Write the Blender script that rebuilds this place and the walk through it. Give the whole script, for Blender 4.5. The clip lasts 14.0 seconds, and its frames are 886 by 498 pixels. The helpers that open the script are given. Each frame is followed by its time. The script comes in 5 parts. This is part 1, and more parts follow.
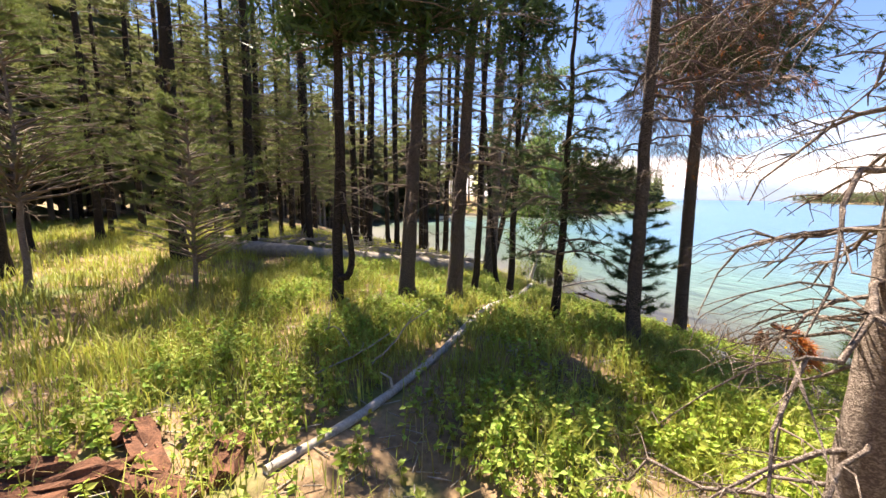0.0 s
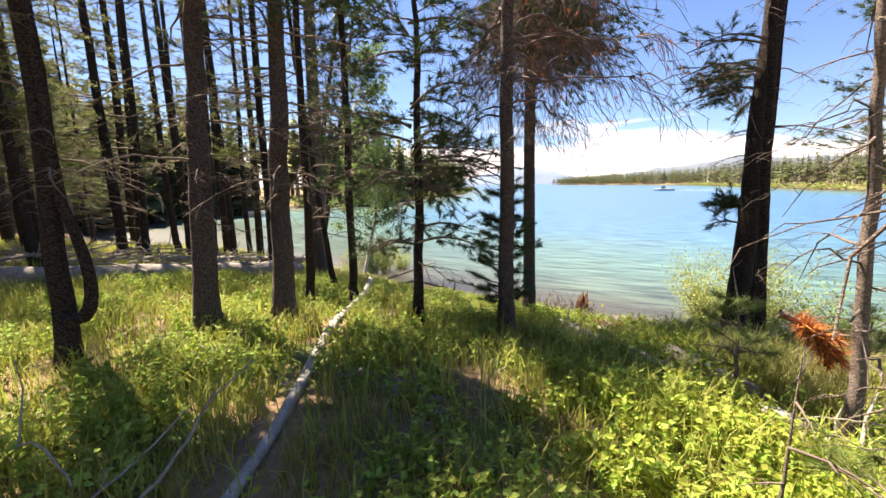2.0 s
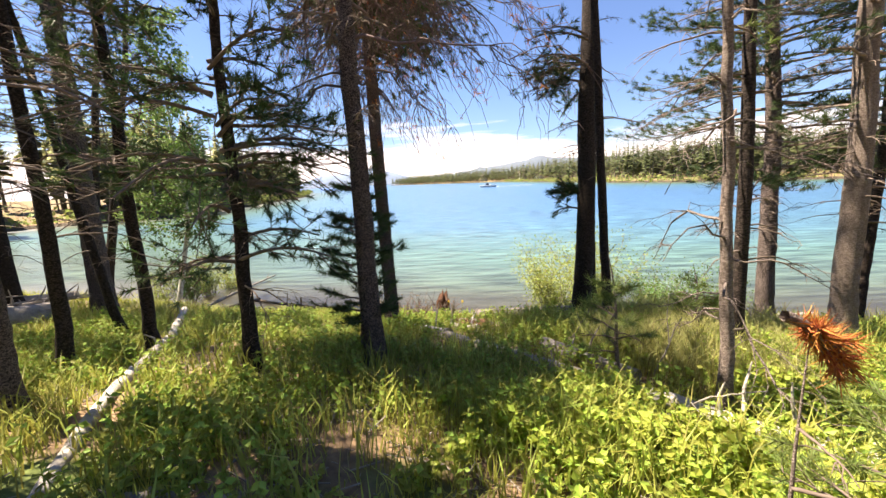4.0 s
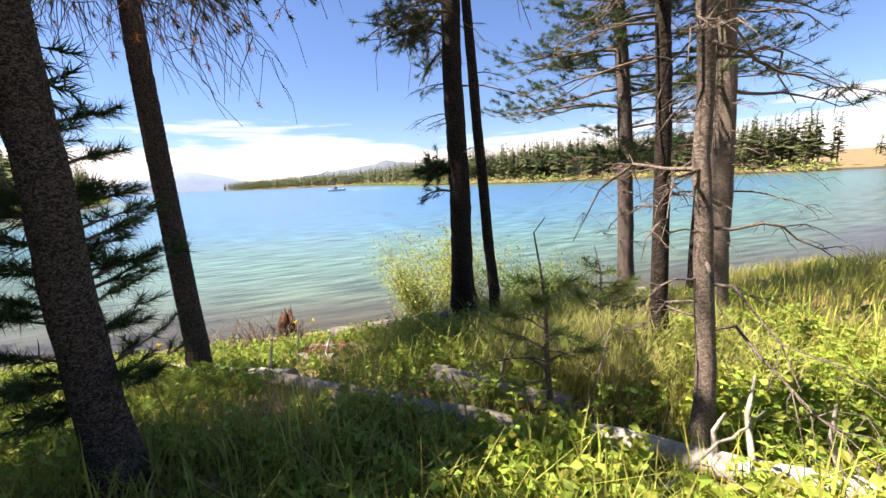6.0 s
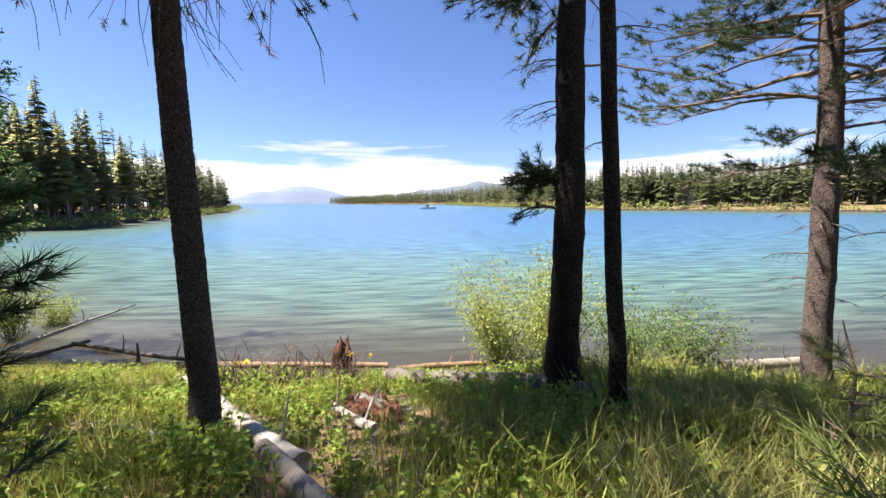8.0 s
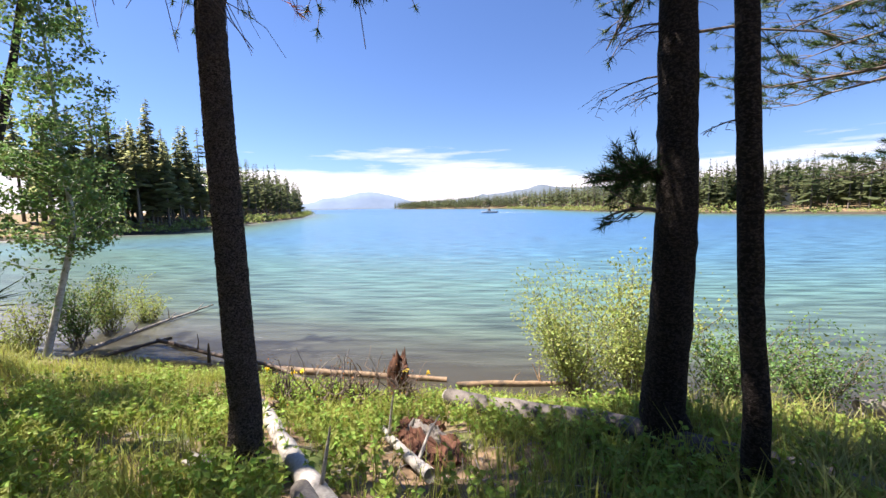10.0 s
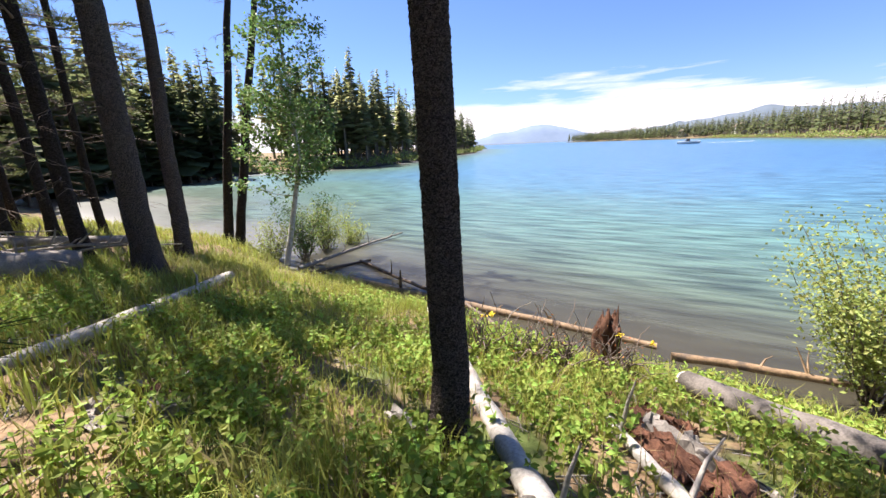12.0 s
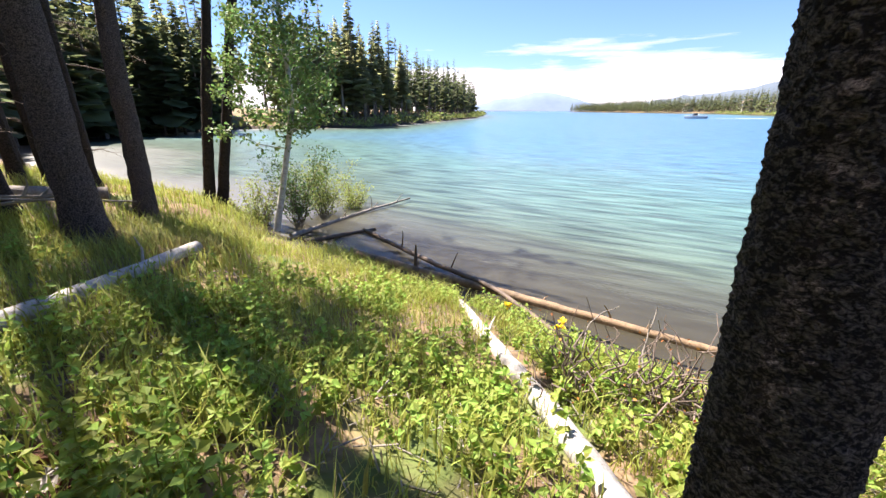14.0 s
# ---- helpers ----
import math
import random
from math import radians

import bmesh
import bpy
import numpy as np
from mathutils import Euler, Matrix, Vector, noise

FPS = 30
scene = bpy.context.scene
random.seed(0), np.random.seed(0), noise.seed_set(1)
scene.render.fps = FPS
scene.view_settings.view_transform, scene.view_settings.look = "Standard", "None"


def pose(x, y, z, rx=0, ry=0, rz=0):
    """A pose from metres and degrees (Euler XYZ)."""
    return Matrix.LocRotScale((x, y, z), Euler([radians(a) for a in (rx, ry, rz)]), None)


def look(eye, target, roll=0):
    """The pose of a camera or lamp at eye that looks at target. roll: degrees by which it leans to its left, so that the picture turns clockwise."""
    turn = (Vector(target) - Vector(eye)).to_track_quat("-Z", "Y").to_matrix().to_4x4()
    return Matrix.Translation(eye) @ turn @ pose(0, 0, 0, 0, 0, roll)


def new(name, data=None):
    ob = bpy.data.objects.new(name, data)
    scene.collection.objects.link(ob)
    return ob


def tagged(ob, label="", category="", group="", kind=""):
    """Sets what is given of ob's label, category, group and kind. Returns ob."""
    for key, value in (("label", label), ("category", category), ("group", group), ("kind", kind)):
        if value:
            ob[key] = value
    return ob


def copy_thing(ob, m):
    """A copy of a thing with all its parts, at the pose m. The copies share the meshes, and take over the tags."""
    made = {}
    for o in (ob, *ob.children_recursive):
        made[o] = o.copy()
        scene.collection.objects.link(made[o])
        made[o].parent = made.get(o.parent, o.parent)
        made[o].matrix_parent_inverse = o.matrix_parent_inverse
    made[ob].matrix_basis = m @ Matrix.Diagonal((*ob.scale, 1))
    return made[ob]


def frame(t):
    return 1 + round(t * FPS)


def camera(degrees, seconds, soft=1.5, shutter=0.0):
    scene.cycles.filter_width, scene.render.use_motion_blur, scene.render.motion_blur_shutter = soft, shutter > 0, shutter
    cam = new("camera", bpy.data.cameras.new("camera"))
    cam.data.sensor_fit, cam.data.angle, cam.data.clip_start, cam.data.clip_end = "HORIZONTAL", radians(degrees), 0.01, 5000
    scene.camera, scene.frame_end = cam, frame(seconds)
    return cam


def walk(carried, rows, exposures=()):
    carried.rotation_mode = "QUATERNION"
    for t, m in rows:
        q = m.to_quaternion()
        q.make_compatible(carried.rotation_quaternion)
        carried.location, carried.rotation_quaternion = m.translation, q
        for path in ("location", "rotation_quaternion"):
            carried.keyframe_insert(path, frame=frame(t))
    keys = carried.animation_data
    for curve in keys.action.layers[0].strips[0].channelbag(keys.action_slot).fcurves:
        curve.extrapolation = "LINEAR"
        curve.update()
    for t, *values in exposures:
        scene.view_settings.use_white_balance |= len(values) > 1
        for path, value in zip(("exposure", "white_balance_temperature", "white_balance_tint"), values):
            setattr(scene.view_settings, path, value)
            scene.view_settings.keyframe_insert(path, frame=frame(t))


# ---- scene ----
cam = camera(97.6, 14.0)
PATH = [
    (0, (0.49, 0.604, 1.285), (0.428, 2.585, 1.013), 0.7),
    (0.5, (0.505, 0.896, 1.277), (0.928, 2.813, 0.893), 0.5),
    (1, (0.471, 1.208, 1.228), (1.082, 3.087, 0.914), -1.6),
    (1.5, (0.414, 1.521, 1.166), (1.117, 3.366, 0.843), -1.0),
    (2, (0.412, 1.76, 1.16), (1.222, 3.56, 0.835), -1.1),
    (2.5, (0.52, 1.947, 1.114), (1.27, 3.775, 0.801), -1.9),
    (3, (0.566, 2.11, 1.079), (1.398, 3.895, 0.732), -2.9),
    (3.5, (0.63, 2.31, 1.071), (1.75, 3.929, 0.72), -3.6),
    (4, (0.761, 2.459, 1.073), (2.2, 3.804, 0.728), -2.9),
    (6.5, (2.034, 3.373, 0.719), (3.871, 4.074, 0.351), -3.4),
    (7, (2.305, 3.512, 0.697), (4.048, 4.426, 0.341), -3.2),
    (9.5, (3.126, 3.888, 0.686), (4.699, 5.107, 0.48), 0.3),
    (10, (3.125, 3.983, 0.679), (4.577, 5.341, 0.462), -1.2),
    (10.5, (3.143, 4.088, 0.693), (4.475, 5.562, 0.467), -2.3),
    (11, (3.17, 4.219, 0.683), (4.346, 5.813, 0.413), -2.3),
    (11.5, (3.239, 4.469, 0.558), (4.206, 6.178, 0.178), -1.6),
    (12, (3.286, 4.846, 0.549), (4.011, 6.639, 0.039), -2.7),
    (12.5, (3.328, 5.274, 0.455), (3.911, 7.106, -0.097), -2.3),
    (13, (3.329, 5.574, 0.366), (3.83, 7.387, -0.314), -1.4),
    (13.5, (3.321, 5.967, 0.317), (3.876, 7.76, -0.372), -0.6),
    (14, (3.338, 6.22, 0.286), (4.069, 7.957, -0.386), -0.1),
]
UNIT = 1.2
walk(cam, [(t, look(Vector(eye) * UNIT, Vector(target) * UNIT, roll)) for t, eye, target, roll in PATH], [(0.0, 2.2, 7800, 16), (2.0, 2.1, 7800, 16), (4.0, 2.06, 7800, 16), (6.5, 1.84, 7300, 16), (9.5, 1.7, 6700, 16), (10.5, 1.7, 6600, 16), (12.5, 1.74, 6600, 16), (13.0, 1.8, 6700, 17), (14.0, 2.0, 6700, 17)])

# ---- world, sun and sky ----
LAKE = -2.0
SUN_AZ, SUN_EL = -0.45, 1.03
world = bpy.data.worlds.new("sky")
scene.world = world
world.use_nodes = True
wt = world.node_tree
wt.nodes.clear()


def wnode(kind, **values):
    n = wt.nodes.new(kind)
    for key, value in values.items():
        n.inputs[key].default_value = value
    return n


sky = wt.nodes.new("ShaderNodeTexSky")
sky.sky_type, sky.sun_disc, sky.sun_elevation, sky.sun_rotation = "NISHITA", False, SUN_EL, SUN_AZ
sky.air_density, sky.dust_density, sky.ozone_density = 1.0, 0.3, 3.0
wcoord = wt.nodes.new("ShaderNodeTexCoord")
wsep = wt.nodes.new("ShaderNodeSeparateXYZ")
wmap = wnode("ShaderNodeMapping", Scale=(1.3, 1.3, 14.0), Location=(0.3, 0.55, 0.1))
wnoise = wnode("ShaderNodeTexNoise", Scale=1.7, Detail=7.0, Roughness=0.58)
wband = wt.nodes.new("ShaderNodeValToRGB")
wband.color_ramp.elements[0].position, wband.color_ramp.elements[0].color = 0.0, (1, 1, 1, 1)
wband.color_ramp.elements[1].position, wband.color_ramp.elements[1].color = 0.24, (0, 0, 0, 1)
mid = wband.color_ramp.elements.new(0.07)
mid.color = (0.62, 0.62, 0.62, 1)
wsum = wt.nodes.new("ShaderNodeMath")
wsum.operation = "ADD"
wcut = wt.nodes.new("ShaderNodeMapRange")
wcut.inputs["From Min"].default_value, wcut.inputs["From Max"].default_value = 0.98, 1.16
wmix = wt.nodes.new("ShaderNodeMixRGB")
wmix.inputs["Color2"].default_value = (8.6, 8.3, 8.9, 1)
wback = wnode("ShaderNodeBackground", Strength=0.054)
wout = wt.nodes.new("ShaderNodeOutputWorld")
wt.links.new(wcoord.outputs["Generated"], wsep.inputs[0])
wt.links.new(wcoord.outputs["Generated"], wmap.inputs["Vector"])
wt.links.new(wmap.outputs[0], wnoise.inputs["Vector"])
wt.links.new(wsep.outputs["Z"], wband.inputs[0])
wt.links.new(wband.outputs[0], wsum.inputs[0])
wt.links.new(wnoise.outputs[0], wsum.inputs[1])
wt.links.new(wsum.outputs[0], wcut.inputs["Value"])
wt.links.new(wcut.outputs[0], wmix.inputs["Fac"])
wtint = wt.nodes.new("ShaderNodeMixRGB")
wtint.blend_type = "MULTIPLY"
wtint.inputs["Fac"].default_value, wtint.inputs["Color2"].default_value = 1.0, (0.64, 0.79, 1.07, 1)
wt.links.new(sky.outputs[0], wtint.inputs["Color1"])
wt.links.new(wtint.outputs[0], wmix.inputs["Color1"])
wt.links.new(wmix.outputs[0], wback.inputs["Color"])
wt.links.new(wback.outputs[0], wout.inputs["Surface"])

toward = Vector((math.sin(SUN_AZ) * math.cos(SUN_EL), math.cos(SUN_AZ) * math.cos(SUN_EL), math.sin(SUN_EL)))
sun = new("sun", bpy.data.lights.new("sun", "SUN"))
sun.data.energy, sun.data.angle, sun.data.color = 5.0, radians(0.53), (1.0, 0.95, 0.86)
sun.matrix_world = look(toward * 60, (0, 0, 0))

# ---- materials ----


def surface(name, dark, light, scale=6.0, rough=0.8, bump=0.3, stretch=(1, 1, 1), fine=5.0, vary=0.0, thin=0.0, spot=None, far=0.02, metal=0.0, gain=(0.32, 0.68)):
    """A two-scale noise surface. vary: spread between loose pieces; thin: light let through (leaves); spot: colour and amount of a second stain."""
    m = bpy.data.materials.new(name)
    m.use_nodes = True
    t = m.node_tree
    b = t.nodes["Principled BSDF"]
    link = t.links.new
    coord = t.nodes.new("ShaderNodeTexCoord")
    place = t.nodes.new("ShaderNodeMapping")
    place.inputs["Scale"].default_value = stretch
    link(coord.outputs["Object"], place.inputs["Vector"])
    big = t.nodes.new("ShaderNodeTexNoise")
    big.inputs["Scale"].default_value, big.inputs["Detail"].default_value = scale, 4.0
    small = t.nodes.new("ShaderNodeTexNoise")
    small.inputs["Scale"].default_value, small.inputs["Detail"].default_value = scale * fine, 6.0
    for n in (big, small):
        link(place.outputs[0], n.inputs["Vector"])
    add = t.nodes.new("ShaderNodeMix")
    add.inputs[0].default_value = 0.45
    link(big.outputs[0], add.inputs[2])
    link(small.outputs[0], add.inputs[3])
    ramp = t.nodes.new("ShaderNodeValToRGB")
    ramp.color_ramp.elements[0].position, ramp.color_ramp.elements[1].position = gain
    ramp.color_ramp.elements[0].color, ramp.color_ramp.elements[1].color = (*dark, 1), (*light, 1)
    link(add.outputs[0], ramp.inputs[0])
    out = ramp.outputs[0]
    if spot:
        stain = t.nodes.new("ShaderNodeTexNoise")
        stain.inputs["Scale"].default_value, stain.inputs["Detail"].default_value = scale * 0.45, 5.0
        link(coord.outputs["Object"], stain.inputs["Vector"])
        cut = t.nodes.new("ShaderNodeMapRange")
        cut.inputs["From Min"].default_value, cut.inputs["From Max"].default_value = 0.62 - spot[1] * 0.3, 0.72 - spot[1] * 0.3
        link(stain.outputs[0], cut.inputs["Value"])
        mixs = t.nodes.new("ShaderNodeMixRGB")
        mixs.inputs["Color2"].default_value = (*spot[0], 1)
        link(cut.outputs[0], mixs.inputs["Fac"])
        link(out, mixs.inputs["Color1"])
        out = mixs.outputs[0]
    if vary:
        geo = t.nodes.new("ShaderNodeNewGeometry")
        hsv = t.nodes.new("ShaderNodeHueSaturation")
        for socket, low, high in (("Hue", 0.5 - vary * 0.05, 0.5 + vary * 0.04), ("Value", 1 - vary * 0.5, 1 + vary * 0.45)):
            r = t.nodes.new("ShaderNodeMapRange")
            r.inputs["To Min"].default_value, r.inputs["To Max"].default_value = low, high
            link(geo.outputs["Random Per Island"], r.inputs["Value"])
            link(r.outputs[0], hsv.inputs[socket])
        link(out, hsv.inputs["Color"])
        out = hsv.outputs[0]
    link(out, b.inputs["Base Color"])
    b.inputs["Roughness"].default_value, b.inputs["Metallic"].default_value = rough, metal
    b.inputs["Specular IOR Level"].default_value = 0.3
    if bump:
        relief = t.nodes.new("ShaderNodeBump")
        relief.inputs["Strength"].default_value, relief.inputs["Distance"].default_value = bump, far
        link(add.outputs[0], relief.inputs["Height"])
        link(relief.outputs[0], b.inputs["Normal"])
    if thin:
        glow = t.nodes.new("ShaderNodeBsdfTranslucent")
        link(out, glow.inputs["Color"])
        both = t.nodes.new("ShaderNodeMixShader")
        both.inputs[0].default_value = thin
        link(b.outputs[0], both.inputs[1])
        link(glow.outputs[0], both.inputs[2])
        link(both.outputs[0], t.nodes["Material Output"].inputs["Surface"])
    return m


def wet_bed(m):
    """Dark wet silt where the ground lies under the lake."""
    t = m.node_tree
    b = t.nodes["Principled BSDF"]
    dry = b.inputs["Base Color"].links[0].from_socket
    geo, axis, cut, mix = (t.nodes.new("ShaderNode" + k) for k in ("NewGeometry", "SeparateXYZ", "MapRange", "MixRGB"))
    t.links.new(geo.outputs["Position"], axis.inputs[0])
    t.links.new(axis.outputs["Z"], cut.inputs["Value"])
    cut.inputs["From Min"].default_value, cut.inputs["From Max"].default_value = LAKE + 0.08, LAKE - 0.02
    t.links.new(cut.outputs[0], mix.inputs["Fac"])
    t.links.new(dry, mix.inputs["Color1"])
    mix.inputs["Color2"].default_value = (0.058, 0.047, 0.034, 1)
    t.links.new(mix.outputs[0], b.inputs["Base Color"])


def bark_surface(name, dark, light, scale, deep):
    """Plated bark: cracked cells with ridges, tall cells up the trunk."""
    m = bpy.data.materials.new(name)
    m.use_nodes = True
    t = m.node_tree
    b = t.nodes["Principled BSDF"]
    link = t.links.new
    coord = t.nodes.new("ShaderNodeTexCoord")
    place = t.nodes.new("ShaderNodeMapping")
    place.inputs["Scale"].default_value = (1, 1, 1.5)
    link(coord.outputs["Object"], place.inputs["Vector"])
    wob = t.nodes.new("ShaderNodeTexNoise")
    wob.inputs["Scale"].default_value, wob.inputs["Detail"].default_value = scale * 0.7, 4
    link(place.outputs[0], wob.inputs["Vector"])
    shift = t.nodes.new("ShaderNodeMixRGB")
    shift.blend_type = "LINEAR_LIGHT"
    shift.inputs["Fac"].default_value = 0.035
    link(place.outputs[0], shift.inputs["Color1"])
    link(wob.outputs[1], shift.inputs["Color2"])
    cell = t.nodes.new("ShaderNodeTexVoronoi")
    cell.feature = "F1"
    cell.inputs["Scale"].default_value = scale
    link(shift.outputs[0], cell.inputs["Vector"])
    fine = t.nodes.new("ShaderNodeTexNoise")
    fine.inputs["Scale"].default_value, fine.inputs["Detail"].default_value, fine.inputs["Roughness"].default_value = scale * 2.2, 8, 0.7
    link(place.outputs[0], fine.inputs["Vector"])
    inv = t.nodes.new("ShaderNodeMapRange")
    inv.inputs["From Min"].default_value, inv.inputs["From Max"].default_value = 0.0, 0.75
    inv.inputs["To Min"].default_value, inv.inputs["To Max"].default_value = 1.0, 0.0
    link(cell.outputs["Distance"], inv.inputs["Value"])
    add = t.nodes.new("ShaderNodeMix")
    add.inputs[0].default_value = 0.6
    link(inv.outputs[0], add.inputs[2])
    link(fine.outputs[0], add.inputs[3])
    ramp = t.nodes.new("ShaderNodeValToRGB")
    ramp.color_ramp.elements[0].position, ramp.color_ramp.elements[1].position = 0.35, 0.72
    ramp.color_ramp.elements[0].color, ramp.color_ramp.elements[1].color = (*dark, 1), (*light, 1)
    link(add.outputs[0], ramp.inputs[0])
    link(ramp.outputs[0], b.inputs["Base Color"])
    b.inputs["Roughness"].default_value = 0.92
    b.inputs["Specular IOR Level"].default_value = 0.2
    relief = t.nodes.new("ShaderNodeBump")
    relief.inputs["Strength"].default_value, relief.inputs["Distance"].default_value = 1.0, deep
    link(add.outputs[0], relief.inputs["Height"])
    link(relief.outputs[0], b.inputs["Normal"])
    return m


SOIL = surface("forest_soil", (0.08, 0.053, 0.032), (0.32, 0.215, 0.125), 2.2, 0.95, 0.8, fine=9, spot=((0.10, 0.13, 0.035), 0.35), far=0.03)
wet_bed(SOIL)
GRASS = surface("grass_blades", (0.2, 0.25, 0.038), (0.45, 0.45, 0.105), 0.9, 0.6, 0, vary=0.7, thin=0.4, spot=((0.27, 0.25, 0.09), 0.12))
TALL = surface("tall_yellow_grass", (0.24, 0.26, 0.07), (0.42, 0.41, 0.15), 1.5, 0.7, 0, vary=0.6, thin=0.4)
DRY = surface("dry_grass", (0.30, 0.24, 0.11), (0.42, 0.34, 0.18), 2.0, 0.8, 0, vary=0.5, thin=0.3)
HERB = surface("herb_leaves", (0.19, 0.285, 0.042), (0.37, 0.45, 0.095), 1.6, 0.6, 0, vary=0.8, thin=0.45)
# lighter, yellower HERB: strong sun on the lush patch put into leaf colour
LITHERB = surface("bright_herb_leaves", (0.24, 0.34, 0.045), (0.44, 0.50, 0.10), 1.6, 0.5, 0, vary=0.7, thin=0.5)
BARK = bark_surface("pine_bark", (0.035, 0.026, 0.024), (0.36, 0.29, 0.26), 70, 0.02)
# near-black pine bark: the shade of backlit trunks is put into its colour
SHADEBARK = bark_surface("thin_pine_bark", (0.016, 0.012, 0.01), (0.085, 0.066, 0.056), 45, 0.008)
GREYBARK = bark_surface("grey_snag_bark", (0.13, 0.10, 0.085), (0.38, 0.32, 0.28), 60, 0.012)
DEADTWIG = surface("dead_twigs", (0.10, 0.075, 0.06), (0.22, 0.17, 0.14), 14, 0.9, 0.3)
RUSTTWIG = surface("rusty_twigs", (0.085, 0.058, 0.055), (0.21, 0.15, 0.14), 14, 0.9, 0.3)
NEEDLE = surface("pine_needles", (0.026, 0.062, 0.022), (0.075, 0.12, 0.035), 1.2, 0.6, 0, vary=0.6, thin=0.22)
WOODNEEDLE = surface("wood_needles", (0.07, 0.10, 0.035), (0.22, 0.23, 0.08), 0.5, 0.6, 0, vary=0.8, thin=0.45)
YOUNG = surface("young_needles", (0.10, 0.16, 0.04), (0.22, 0.27, 0.08), 1.5, 0.6, 0, vary=0.6, thin=0.35)
RUST = surface("dead_orange_needles", (0.36, 0.115, 0.03), (0.55, 0.22, 0.07), 4, 0.8, 0, vary=0.6, thin=0.25)
LEAF = surface("aspen_leaves", (0.09, 0.17, 0.045), (0.21, 0.30, 0.09), 1.5, 0.5, 0, vary=0.8, thin=0.4)
WILLOW = surface("willow_leaves", (0.24, 0.30, 0.07), (0.40, 0.43, 0.14), 1.5, 0.5, 0, vary=0.6, thin=0.45)
ASPENBARK = surface("aspen_bark", (0.30, 0.29, 0.25), (0.66, 0.64, 0.58), 7, 0.75, 0.3, stretch=(1, 1, 2.2), spot=((0.10, 0.09, 0.08), 0.1))
# darker version of GREYWOOD, with the shade on the sawn log painted in
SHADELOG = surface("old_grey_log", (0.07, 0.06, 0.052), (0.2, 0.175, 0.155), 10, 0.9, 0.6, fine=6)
PALEWOOD = surface("bleached_wood", (0.24, 0.215, 0.19), (0.54, 0.50, 0.45), 9, 0.85, 0.5, fine=6, spot=((0.30, 0.26, 0.22), 0.05))
GREYWOOD = surface("weathered_wood", (0.15, 0.13, 0.11), (0.36, 0.32, 0.28), 10, 0.9, 0.6, fine=6)
DARKWOOD = surface("wet_dark_wood", (0.05, 0.035, 0.025), (0.17, 0.12, 0.085), 9, 0.6, 0.5, fine=6)
TANWOOD = surface("barkless_tan_wood", (0.11, 0.075, 0.045), (0.33, 0.22, 0.13), 9, 0.7, 0.4, fine=6, spot=((0.10, 0.075, 0.055), 0.2))
CHAR = surface("dark_stump_wood", (0.02, 0.011, 0.008), (0.13, 0.058, 0.032), 14, 0.95, 0.9, fine=5)
ROTTEN = surface("rotten_red_wood", (0.045, 0.02, 0.013), (0.19, 0.085, 0.05), 14, 0.95, 0.9, fine=5)
FARPINE = surface("far_conifer", (0.075, 0.10, 0.045), (0.18, 0.20, 0.09), 0.12, 0.8, 0, vary=0.55, thin=0.55)
BAYPINE = surface("bay_conifer", (0.22, 0.24, 0.11), (0.42, 0.41, 0.2), 0.9, 0.8, 0, vary=0.5, thin=0.72)
FARTRUNK = surface("far_trunks", (0.10, 0.085, 0.07), (0.24, 0.20, 0.17), 1.0, 0.9, 0)
FARBUSH = surface("shore_brush", (0.16, 0.21, 0.05), (0.33, 0.36, 0.11), 0.6, 0.7, 0, vary=0.8, thin=0.3)
# distance haze is mixed into these two pale blue-grey colours
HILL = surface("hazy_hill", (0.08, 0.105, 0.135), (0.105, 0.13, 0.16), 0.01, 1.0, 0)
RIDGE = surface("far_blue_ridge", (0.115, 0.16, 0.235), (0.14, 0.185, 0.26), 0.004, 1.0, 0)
WHITEPAINT = surface("white_paint", (0.68, 0.66, 0.62), (0.82, 0.80, 0.76), 3, 0.6, 0.05)
ROOFING = surface("brown_shingle", (0.16, 0.12, 0.10), (0.30, 0.23, 0.19), 6, 0.85, 0.2)
GLASS = surface("dark_window_glass", (0.02, 0.025, 0.03), (0.04, 0.05, 0.06), 2, 0.08, 0)
PETAL = surface("yellow_petals", (0.70, 0.50, 0.02), (0.85, 0.66, 0.06), 20, 0.6, 0, thin=0.3)


